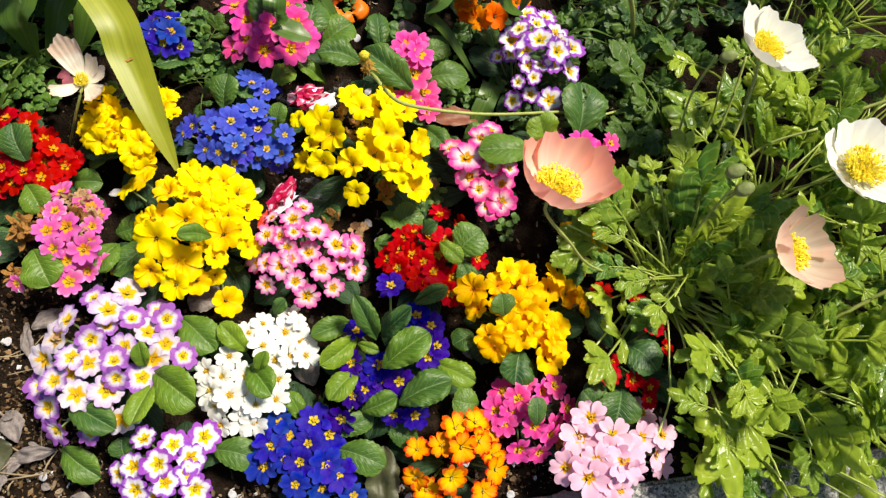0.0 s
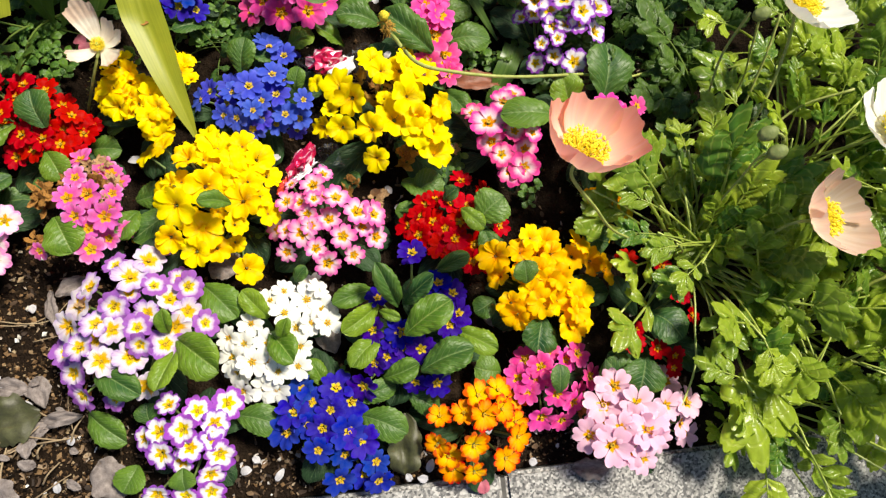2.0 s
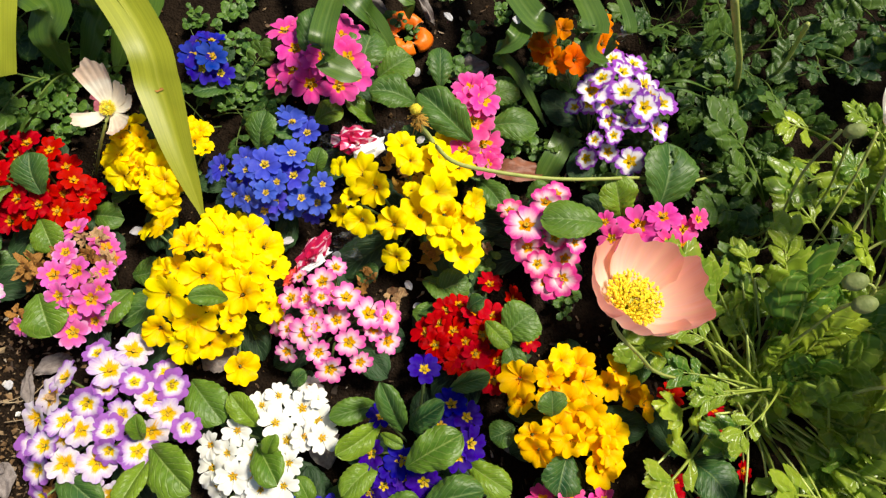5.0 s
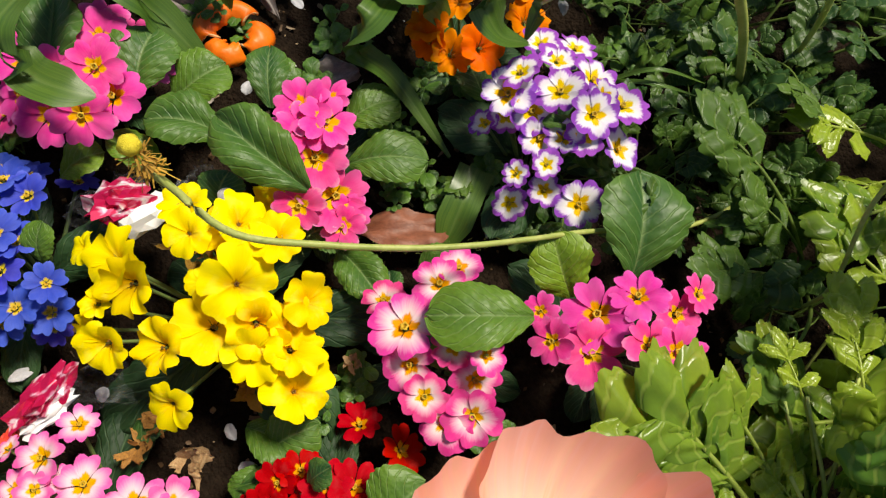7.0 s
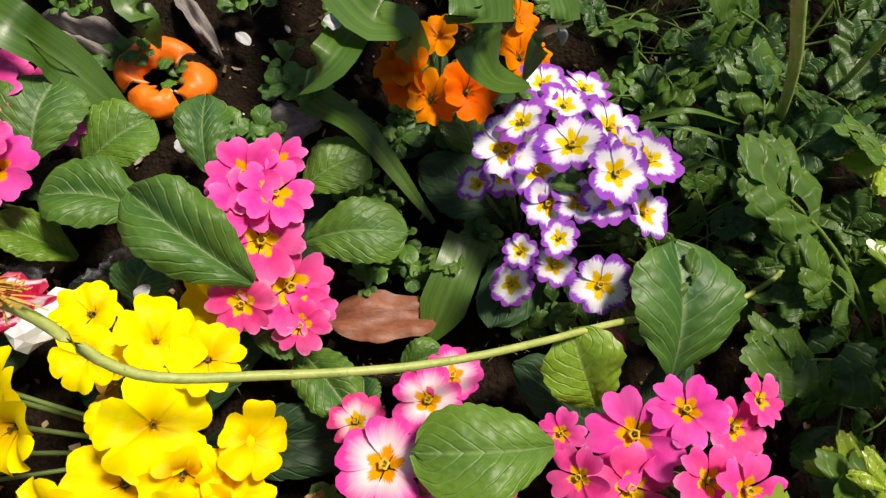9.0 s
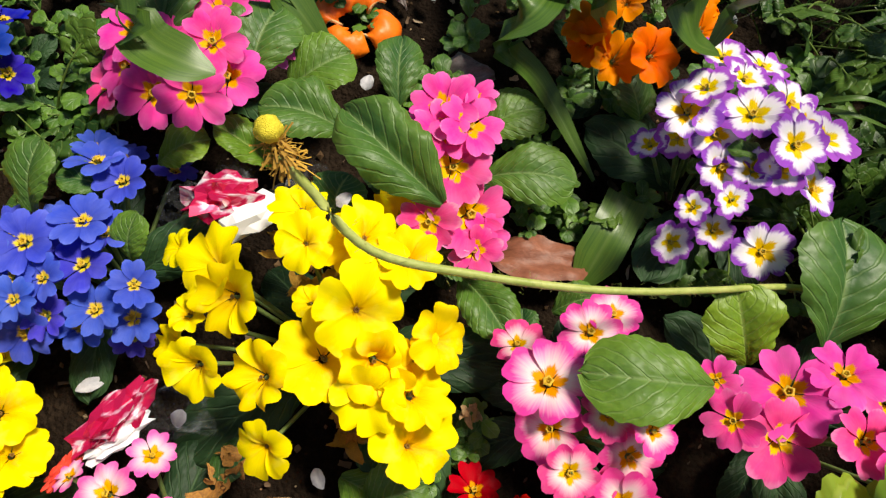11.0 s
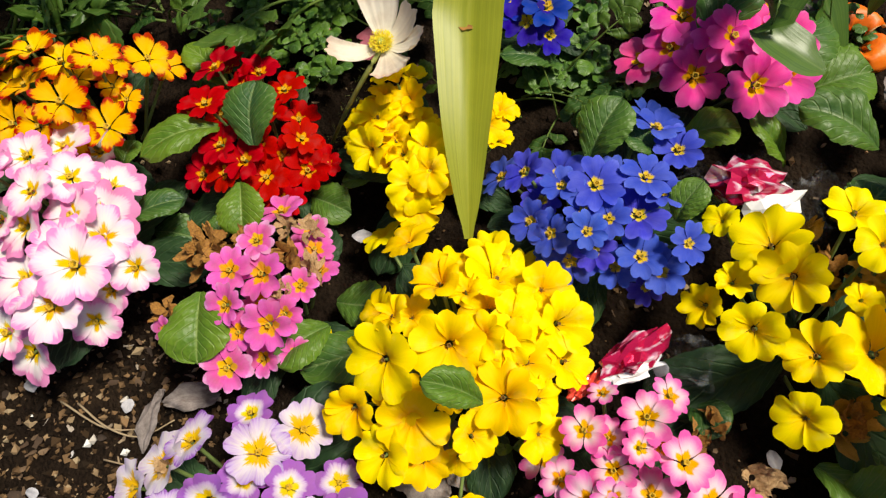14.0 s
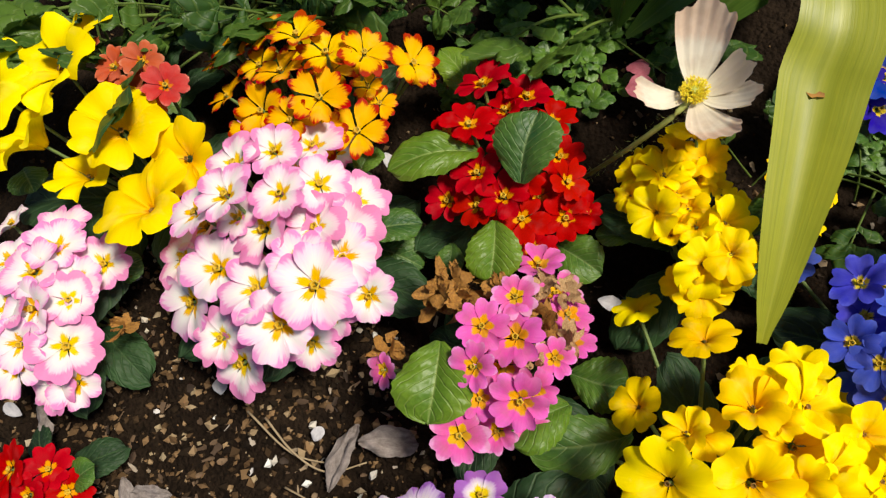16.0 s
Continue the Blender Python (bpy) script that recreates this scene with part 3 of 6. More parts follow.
KINDS = {
    "primrose": dict(half=0.66, notch=0.17, cup=0.16, ruffle=0.05, edge=0.26),
    "ruffled": dict(half=0.72, notch=0.16, cup=0.30, ruffle=0.11, edge=0.18, nu=11, nv=8),
    "starry": dict(half=0.58, notch=0.20, cup=0.14, ruffle=0.05, edge=0.22),
    "laced": dict(half=0.70, notch=0.13, cup=0.16, ruffle=0.06, edge=0.20, teeth=0.012),
}
EYE_MESH, DARK_EYE = eye_mesh(M_EYE), eye_mesh(M_EYE_DARK)
LEAVES = [leaf_mesh(k, c, fo, M_LEAF) for k, (c, fo) in enumerate(((0.10, 0.25), (0.22, 0.15), (0.05, 0.40), (0.16, 0.32), (0.26, 0.05), (0.02, 0.50)))]
YOUNG_LEAVES = [leaf_mesh(70 + k, c, fo, M_LEAF_YOUNG) for k, (c, fo) in enumerate(((0.12, 0.30), (0.20, 0.18), (0.04, 0.42)))]
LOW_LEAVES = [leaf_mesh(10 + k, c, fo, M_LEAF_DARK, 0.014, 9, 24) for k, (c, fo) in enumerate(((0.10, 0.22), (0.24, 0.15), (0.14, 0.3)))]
_v, _f = tube([(0, 0, 0), (0.05, 0.02, 0.5), (0, 0, 1)], 0.5, 5, 0.8)
STALK = data_of("stalk", [(x * 1.0, y * 1.0, z) for x, y, z in _v], _f, M_STALK)
COROLLAS = {}


def corollas(kind, colour):
    if (kind, colour) not in COROLLAS:
        shapes = [corolla(31 * k + len(colour), mat=PETALS[colour], **KINDS[kind]) for k in range(6)]
        if kind == "ruffled":
            shapes += [corolla(53 * k + len(colour), 0.74, 0.12, 0.22 + 0.09 * k, 0.10, PETALS[colour], edge=0.16, nu=11, nv=8) for k in range(4)]
            shapes += [funnel(17 * k + len(colour), PETALS[colour]) for k in range(3)]
        COROLLAS[kind, colour] = shapes
    return COROLLAS[kind, colour]


def put_leaf(parent, meshes, base, tip, width, r, name="leaf"):
    b, t = Vector(base), Vector(tip)
    d = t - b
    y = d.normalized()
    x = y.cross(Vector((0, 0, 1))).normalized()
    z = x.cross(y)
    turn = Matrix((x, y, z)).transposed().to_4x4() @ Matrix.Rotation(r.uniform(-0.22, 0.22), 4, 'Y')
    m = Matrix.Translation(b) @ turn @ Matrix.Diagonal((width, d.length * 1.02, d.length, 1))
    return child(name, r.choice(meshes), parent, m)


def put_stalk(parent, a, b, thick=0.0028):
    a, b = Vector(a), Vector(b)
    d = b - a
    m = Matrix.Translation(a) @ facing(d, 0.0) @ Matrix.Diagonal((thick, thick, d.length, 1))
    return child("stalk", STALK, parent, m)


def primrose(label, colour, kind, size, centre, spread, flowers, leaves):
    """A primrose plant. flowers: millimetres from the plant's middle, above the soil and across; leaves: base, tip and width in millimetres, young ones marked with a 1."""
    r = random.Random(label)
    plant = thing("primrose", (*centre, 0.0), label, "primrose", "primroses in the bed")
    shapes = corollas(kind, colour)
    dark = colour in ("yellow", "gold", "lemon", "tangerine")
    for x, y, z, *wide in flowers:
        p = Vector((x, y, z if wide else z + r.uniform(-4, 4))) / 1000
        out = min(1.3, math.hypot(p.x, p.y) / spread)
        a = math.atan2(p.y, p.x)
        tilt = 0.50 * out
        wild = 0.50 if kind == "ruffled" else 0.42 if colour == "lilac" else 0.30
        normal = Vector((math.cos(a) * tilt + r.uniform(-wild, wild), math.sin(a) * tilt + r.uniform(-wild, wild) - 0.10, 1.0))
        s = wide[0] / 2000 * ((1.22 if colour == "lemon" else 1.0) * r.uniform(0.98, 1.08) if kind == "ruffled" else r.uniform(1.04, 1.14)) if wide else size / 2 * r.uniform(0.84, 1.12)
        m = Matrix.Translation(p) @ facing(normal, r.uniform(0, 6.28)) @ Matrix.Diagonal((s, s, s * r.uniform(0.8, 1.3), 1))
        flower = child("flower", r.choice(shapes), plant, m)
        child("eye", DARK_EYE if dark else EYE_MESH, flower, Matrix.Translation((0, 0, 0.02)) @ Matrix.Scale(0.36 if dark else 0.66, 4))
        put_stalk(plant, (p.x * 0.35, p.y * 0.35, 0.004), p - normal.normalized() * 0.10 * s)
    for bx, by, bz, tx, ty, tz, w, *young in leaves:
        put_leaf(plant, YOUNG_LEAVES if young else LEAVES, (bx / 1000, by / 1000, bz / 1000), (tx / 1000, ty / 1000, tz / 1000), w / 1000, r)
    spread = min(spread, 0.08)
    top = min(0.045, max(f[2] for f in flowers) / 1000 * 0.5)
    # Low ring of shade-coloured leaves that darkens the gaps under the flowers.
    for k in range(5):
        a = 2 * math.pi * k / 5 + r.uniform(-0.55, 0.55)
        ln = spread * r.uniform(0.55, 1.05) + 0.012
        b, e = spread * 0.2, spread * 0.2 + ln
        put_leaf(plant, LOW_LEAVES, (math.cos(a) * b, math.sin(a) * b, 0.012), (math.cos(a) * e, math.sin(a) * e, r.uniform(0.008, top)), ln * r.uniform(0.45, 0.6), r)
    return plant


# ---- ground, kerb, soil ----
def ground():
    n = 40
    xs = [60 * math.copysign(abs(t) ** 3, t) for t in (2 * i / n - 1 for i in range(n + 1))]
    vs = [(x, y, -0.13) for y in xs for x in xs]
    tagged(new("ground", data_of("ground", vs, grid_faces(n + 1, n + 1), M_PAVING)), "grey pavement reaching away round the bed", "ground", kind="structure")


def soil_height(x, y):
    v = Vector((x, y, 0))
    return 0.006 * noise.noise(v * 9) + 0.004 * noise.noise(v * 40) + 0.0022 * noise.noise(v * 140) - 0.004


def soil():
    nx, ny = 300, 190
    xs = [-0.95 + 1.95 * i / (nx - 1) for i in range(nx)]
    ys = [-0.101 + 1.1 * j / (ny - 1) for j in range(ny)]
    xs = [-2.1, -1.5] + xs + [1.5, 2.39]
    ys = ys + [1.3, 1.7]
    vs = [(x, y, soil_height(x, y)) for y in ys for x in xs]
    tagged(new("soil", data_of("soil", vs, grid_faces(len(xs), len(ys)), M_SOIL)), "dark crumbly potting soil of the flower bed", "soil", kind="structure")


def grit():
    """Loose grains of bark, pumice and perlite."""
    r = random.Random(3)
    vs, fs = [], []
    patches = [(-0.42, 0.06, 0.17, 0.14, 4200), (-0.30, -0.02, 0.10, 0.09, 1000), (0.20, -0.06, 0.12, 0.035, 700), (0.0, 0.25, 0.5, 0.35, 2200), (-0.5, 0.3, 0.25, 0.2, 700), (0.03, -0.08, 0.16, 0.025, 500)]
    for cx, cy, sx, sy, count in patches:
        for _ in range(count):
            x, y = cx + sx * r.uniform(-1, 1), cy + sy * r.uniform(-1, 1)
            if y < -0.098:
                continue
            s = 0.0008 + (0.0032 * r.random() ** 1.7 if count > 4000 else 0.0024 * r.random() ** 2.2)
            p = Vector((x, y, soil_height(x, y) + s * 0.35))
            m = Euler((r.uniform(0, 6), r.uniform(0, 6), r.uniform(0, 6))).to_matrix() @ Matrix.Diagonal((s * r.uniform(0.7, 1.5), s, s * r.uniform(0.5, 0.9)))
            n = len(vs)
            vs += [p + m @ (Vector(c) * r.uniform(0.75, 1.2)) for c in ((1, 0, 0), (0, 1, 0), (-1, 0, 0), (0, -1, 0), (0, 0, 1), (0, 0, -1))]
            fs += [(n, n + 1, n + 4), (n + 1, n + 2, n + 4), (n + 2, n + 3, n + 4), (n + 3, n, n + 4), (n + 1, n, n + 5), (n + 2, n + 1, n + 5), (n + 3, n + 2, n + 5), (n, n + 3, n + 5)]
    tagged(new("grit", data_of("grit", vs, fs, M_GRIT, smooth=False)), "brown and pale grains strewn over the soil", "grit", kind="stuff")


def litter():
    """Small torn and curled scraps of dead leaf, bark and petal."""
    r = random.Random(17)
    vs, fs = [], []
    patches = [(-0.345, -0.025, 0.10, 0.075, 640), (0.10, -0.075, 0.22, 0.022, 260), (-0.13, -0.075, 0.10, 0.025, 120), (0.0, 0.20, 0.42, 0.26, 620), (-0.40, 0.10, 0.16, 0.12, 420), (0.1, 0.50, 0.30, 0.10, 160)]
    for cx, cy, sx, sy, count in patches:
        for _ in range(count):
            x, y = cx + sx * r.uniform(-1, 1), cy + sy * r.uniform(-1, 1)
            if y < -0.098:
                continue
            ln = 0.0025 + 0.0075 * r.random() ** 2.2
            wd, curl, rag = ln * r.uniform(0.15, 0.7), r.uniform(-0.5, 0.9), r.uniform(0, 6.28)
            m = Matrix.Translation((x, y, soil_height(x, y) + 0.0012 + 0.004 * r.random() ** 2)) @ Euler((r.uniform(-0.6, 0.6), r.uniform(-0.6, 0.6), r.uniform(0, 6.28))).to_matrix().to_4x4()
            start = len(vs)
            for j in range(4):
                v = j / 3 - 0.5
                w = wd * (0.35 + 0.65 * math.cos(2.2 * v)) * (1 + 0.35 * math.sin(5 * v + rag))
                for i in range(3):
                    u = i / 2 - 0.5
                    vs.append(m @ Vector((u * w, v * ln, curl * (u * u * wd * 2.2 + v * v * ln * 0.8))))
            fs += grid_faces(3, 4, start)
    tagged(new("litter", data_of("litter", vs, fs, M_LITTER)), "brown and grey scraps of dead leaf strewn over the soil", "litter", kind="stuff")


def kerb():
    k = thing("kerb", (0, 0, 0), "speckled grey granite kerb stones with a narrow joint", "kerb", kind="structure")
    y1, depth, top = -0.103, 0.16, 0.006
    joints = [-2.255 + 0.6 * n for n in range(9)]
    places = [((a + b) / 2, y1 - depth / 2, b - a - 0.005, depth) for a, b in zip(joints, joints[1:])]
    places += [((a + b) / 2, 1.69 + depth / 2, b - a - 0.005, depth) for a, b in zip(joints, joints[1:])]
    for side in (-2.255 + depth / 2, 2.545 - depth / 2):
        places += [(side, y1 + 0.6 * n + 0.298, depth, 0.593) for n in range(3)]
    for x, y, w, h in places:
        bm = bmesh.new()
        bmesh.ops.create_cube(bm, size=1.0)
        bmesh.ops.scale(bm, vec=(w, h, 0.14), verts=bm.verts)
        bmesh.ops.bevel(bm, geom=bm.edges[:], offset=0.004, segments=2, affect='EDGES')
        me = bpy.data.meshes.new("kerb_stone")
        bm.to_mesh(me)
        bm.free()
        me.materials.append(M_GRANITE)
        child("kerb_stone", me, k, Matrix.Translation((x, y, top - 0.07)))
    for a in joints[1:-1]:
        bm = bmesh.new()
        bmesh.ops.create_cube(bm, size=1.0)
        bmesh.ops.scale(bm, vec=(0.0048, depth - 0.01, 0.12), verts=bm.verts)
        me = bpy.data.meshes.new("joint")
        bm.to_mesh(me)
        bm.free()
        me.materials.append(M_JOINT)
        child("joint", me, k, Matrix.Translation((a, y1 - depth / 2, top - 0.064)))


ground()
soil()
kerb()
grit()
litter()

# ---- primroses ----
primrose("large clump of bright yellow primroses packed in a dome", "yellow", "ruffled", 0.035, (-0.130, 0.212), 0.065,
    [(1, 51, 75, 45), (-50, 53, 83, 31), (26, 53, 74, 31), (40, 39, 71, 34), (49, 21, 69, 33), (-9, 6, 91, 42), (-38, -12, 91, 42), (25, -9, 82, 39), (-16, -34, 76, 39), (47, -19, 64, 30), (17, 43, 74, 26), (-23, 33, 98, 29), (17, 30, 86, 30), (6, 16, 93, 28), (31, 12, 81, 28), (-41, 10, 95, 25), (42, -3, 75, 26), (16, -32, 78, 27), (-24, -56, 72, 33), (-48, -39, 72, 30), (-10, 35, 91, 22), (-5, -52, 63, 29), (11, 4, 80, 20), (-7, 65, 70, 29), (28, 27, 80, 24), (-33, 14, 85, 25), (-2, -15, 70, 19), (11, -44, 50, 23), (-25, 45, 82, 26), (21, -72, 47, 37), (-81, 67, 25), (10, 69, 38), (3, 32, 79), (-59, 17, 50), (-90, -15, 25), (-25, -25, 77), (18, 19, 83)],
    [(17, -16, 100, -12, -18, 118, 19), (-89, 1, 40, -105, -32, 50, 31), (-54, 6, 30, -92, -28, 45, 32)])
primrose("loose clump of lemon yellow primroses beside the wrapper", "lemon", "ruffled", 0.041, (0.055, 0.298), 0.073,
    [(-53, 25, 84, 34), (-41, 10, 89, 32), (-53, -22, 86, 28), (-23, -26, 87, 28), (3, -16, 86, 37), (17, 5, 97, 37), (26, -16, 87, 31), (53, -5, 87, 29), (24, -32, 87, 28), (44, -30, 80, 30), (43, -52, 66, 35), (-19, -55, 78, 25), (-16, 57, 83, 26), (-8, 34, 100, 24), (18, 38, 100, 29), (39, 29, 100, 26), (13, 37, 94, 28), (-73, -9, 61, 21), (-76, 37, 71, 18), (-65, 3, 75, 18), (-6, 10, 84, 16), (44, -14, 84, 26), (31, 70, 46)],
    [(-4, 65, 60, 2, 84, 70, 31), (9, -68, 30, 44, -87, 35, 33), (21, -50, 20, 36, -64, 30, 22), (16, -91, 30, 4, -110, 30, 21)])
primrose("compact clump of pink primroses with yellow eyes", "pink", "primrose", 0.030, (-0.026, 0.182), 0.050,
    [(-8, 37, 71, 30), (3, 25, 69, 18), (15, 22, 71, 29), (36, 9, 56, 33), (54, 7, 49, 30), (6, 2, 59, 29), (-16, 7, 66, 27), (-23, 21, 65, 23), (-36, 20, 74, 26), (-23, -12, 63, 31), (-13, -6, 68, 23), (3, 54, 56, 23), (-8, 21, 75, 19), (-39, -6, 56, 22), (-31, 43, 61, 17), (-10, -29, 62), (19, -20, 65), (1, -44, 50), (29, -37, 47), (55, -15, 35), (-41, -27, 45), (41, -5, 43), (-50, 2, 34)],
    [(21, 59, 20, 42, 50, 30, 25)])
primrose("clump of pure white primroses with small yellow eyes", "white", "primrose", 0.033, (-0.078, 0.065), 0.059,
    [(5, 49, 42), (28, 37, 43), (40, 47, 40), (5, 24, 51), (31, 11, 48), (-38, -3, 47), (-47, -31, 41), (-5, -35, 48), (-8, -53, 41), (19, -12, 51), (-30, 17, 49), (43, 26, 43), (-10, 40, 45), (-42, -51, 41), (15, -32, 48), (-30, -23, 47), (-20, -50, 41), (48, 10, 46), (-53, 4, 45), (-51, -16, 42), (32, 58, 21), (-17, -22, 43), (15, 8, 45), (6, -3, 47), (-14, -5, 46)],
    [(-12, 21, 45, -35, 49, 60, 23, 1), (-11, 5, 50, 13, -28, 70, 30, 1), (2, -3, 65, 10, 15, 80, 15, 1), (-51, -74, 30, -8, -88, 40, 32), (17, 58, 40, 30, 71, 50, 16), (39, -55, 30, 27, -27, 40, 20, 1)])
primrose("clump of white primroses with lilac edged petals", "lilac", "laced", 0.033, (-0.219, 0.091), 0.070,
    [(25, 34, 75), (20, 6, 84), (54, 6, 71), (39, 19, 76), (11, -7, 86), (14, -24, 82), (3, -34, 78), (-44, -20, 74), (-49, -65, 53), (-17, -71, 56), (-34, 37, 72), (-43, 21, 73), (3, 44, 74), (-15, 60, 66), (-12, -7, 85), (-27, 0, 81), (17, 62, 65), (69, -6, 63), (-9, 15, 81), (45, -9, 74), (56, 31, 67), (-24, -35, 77), (-58, 3, 67), (14, -61, 65), (35, -25, 76), (-60, -42, 42), (22, 77, 36), (-30, -13, 73), (1, 29, 75), (44, 43, 54), (-69, -20, 44), (-6, -46, 66)],
    [(45, -21, 75, 86, -56, 90, 42, 1), (44, -32, 75, 29, -69, 90, 25, 1), (-35, -41, 60, 9, -70, 75, 29), (64, 36, 40, 97, -1, 50, 38), (39, -15, 80, 38, 6, 100, 16, 1), (-56, -82, 20, -19, -113, 30, 30)])
primrose("clump of white primroses with violet feathered edges", "violet", "laced", 0.032, (-0.167, -0.029), 0.046,
    [(-23, 38, 50), (6, 29, 56), (-31, 13, 52), (22, 15, 56), (-6, 13, 63), (0, -5, 63), (-49, 8, 38), (20, 2, 60), (25, -15, 54), (33, 33, 42), (15, -33, 49), (-28, -8, 54), (-8, -50, 48), (15, -49, 48), (-36, -46, 45), (-10, -17, 55)],
    [(-61, -18, 20, -73, -40, 30, 34), (-8, -23, 60, -7, -43, 60, 27), (-44, 20, 30, -47, 40, 40, 26)])
primrose("clump of royal blue primroses with yellow eyes by the kerb", "royal", "primrose", 0.038, (-0.034, -0.031), 0.055,
    [(8, 39, 43), (-18, 27, 47), (23, 23, 46), (-22, 4, 50), (-8, 0, 52), (-45, 0, 40), (12, -29, 45), (43, -41, 28), (1, 17, 49), (18, -7, 50), (-27, 41, 37), (29, -16, 45), (-14, -21, 49), (44, -60, 32), (5, -53, 40), (-36, 19, 44), (31, -52, 16)],
    [(31, 8, 40, 73, -13, 55, 34), (27, 23, 40, 67, 34, 50, 24), (-12, -22, 30, -29, -13, 30, 19)])
primrose("deep violet blue primroses hidden under crinkled leaves", "indigo", "primrose", 0.034, (0.063, 0.058), 0.061,
    [(-19, -2, 66), (1, -21, 67), (-35, -25, 59), (-27, -10, 65), (-7, -54, 54), (33, 1, 64), (45, 12, 59), (27, 48, 54), (42, 36, 57), (-39, 37, 59), (-47, 4, 61), (-48, -30, 57), (15, -57, 53), (17, 28, 60), (-61, -52, 56), (0, 79, 78, 31), (-14, -18, 58), (4, 84, 32)],
    [(-19, 25, 70, -39, 64, 105, 23), (-13, 27, 70, 16, 48, 105, 21), (-16, -6, 85, 30, 21, 105, 34, 1), (-2, -43, 70, 51, -27, 85, 36), (41, -5, 60, 78, -27, 75, 27, 1), (-39, 31, 55, -77, 4, 70, 26, 1), (-41, -6, 55, -70, -30, 70, 27, 1), (-42, 48, 50, -85, 36, 60, 24), (-39, -46, 50, -3, -36, 60, 25), (-14, -65, 30, 15, -85, 30, 26), (26, 62, 50, 63, 74, 60, 20), (-39, 22, 70, -20, 12, 80, 12, 1)])
primrose("clump of scarlet primroses with crinkled green leaves", "red", "primrose", 0.033, (0.114, 0.171), 0.053,
    [(19, 56, 30), (0, 24, 51), (-15, 32, 46), (-35, 13, 45), (-10, -6, 54), (7, 0, 55), (-14, -25, 49), (23, -24, 47), (20, -42, 40), (57, -2, 32), (44, 39, 31), (-39, -9, 44), (37, -41, 33), (-25, -20, 48), (-28, 26, 45), (0, -18, 53), (-21, 5, 52), (16, 21, 50), (-3, -36, 46), (-47, 5, 39), (28, 11, 49)],
    [(28, -1, 60, 54, 20, 75, 44), (8, 12, 70, 30, -11, 75, 21, 1), (-38, 44, 30, -7, 56, 45, 35), (-55, 24, 30, -18, 30, 30, 18), (33, -6, 50, 40, -38, 50, 25), (-8, 25, 60, 5, 33, 75, 18)])
primrose("domed clump of golden yellow primroses", "gold", "ruffled", 0.038, (0.214, 0.093), 0.058,
    [(-52, 14, 48), (-14, -19, 59), (9, 6, 62), (56, 25, 40), (-28, 39, 51), (6, 34, 53), (-41, -29, 49), (32, -14, 55), (18, -46, 49), (-14, 55, 50), (24, -31, 54), (69, 12, 38), (-46, -16, 50), (39, 44, 47), (-58, 37, 51), (-3, 2, 59), (-26, 16, 56), (-7, 37, 46), (21, -20, 51), (4, 52, 37), (59, 40, 21), (33, 31, 42), (30, -41, 38), (-28, -33, 43), (-12, 14, 55), (-23, -7, 53), (4, -17, 55)],
    [(-30, 2, 70, -33, 22, 85, 29), (-9, -33, 40, -22, -71, 40, 43), (-59, -8, 30, -82, -19, 30, 28)])
primrose("small clump of bright magenta pink primroses", "magenta", "primrose", 0.035, (0.204, -0.007), 0.038,
    [(-13, 13, 51), (19, 18, 45), (-29, -10, 47), (0, -17, 52), (49, -3, 27), (-15, -40, 33), (2, 30, 42), (33, 23, 44), (-36, 3, 43), (21, -28, 39), (8, -46, 36), (-21, 2, 46), (3, 0, 49), (-23, 23, 33), (32, -21, 25)],
    [(2, -16, 60, 3, 10, 75, 23), (-50, 13, 20, -77, 20, 30, 37)])
primrose("clump of pale shell pink primroses overhanging the kerb", "palepink", "primrose", 0.042, (0.283, -0.063), 0.054,
    [(-17, 41, 61), (-33, 22, 65), (0, 20, 74), (36, 14, 62), (56, -7, 48), (-53, -6, 59), (-33, -18, 67), (-23, -2, 71), (13, -18, 74), (-15, -26, 69), (-2, -35, 68), (54, 39, 40), (6, -6, 72), (64, 14, 53), (-4, 3, 71), (69, -20, 28), (19, 1, 67), (-37, 7, 57)],
    [(8, 37, 30, -12, 69, 40, 44)])
primrose("half spent clump of orange red edged primroses", "orange", "primrose", 0.034, (0.117, -0.050), 0.047,
    [(-39, 17, 41), (-14, 18, 52), (3, 34, 47), (26, 37, 42), (6, 14, 54), (27, 17, 48), (41, 2, 41), (-33, -24, 39), (-29, -39, 32), (-7, -16, 53), (25, -33, 45), (-9, -43, 41), (41, -13, 43), (45, 25, 34), (-44, -11, 40)],
    [(-2, 0, 40, 4, -8, 50, 23)])
primrose("small red primroses tucked under poppy foliage", "red", "primrose", 0.028, (0.332, 0.043), 0.063,
    [(-34, -22, 56), (-10, -31, 57), (38, 1, 56), (29, 26, 56), (13, -41, 55), (9, -54, 53), (-30, -9, 58), (-24, 71, 46), (16, 59, 51)],
    [(-20, -39, 50, -33, -75, 50, 49), (-12, 9, 60, 12, -20, 80, 43), (-56, -31, 30, -25, -45, 30, 38)])
primrose("wilted orange yellow primroses under the poppy", "gold", "ruffled", 0.032, (0.305, 0.179), 0.026,
    [(-16, 15, 33), (15, -1, 37), (-6, -26, 30), (10, 13, 36)],
    [(-33, -25, 30, -7, -39, 30, 39)])
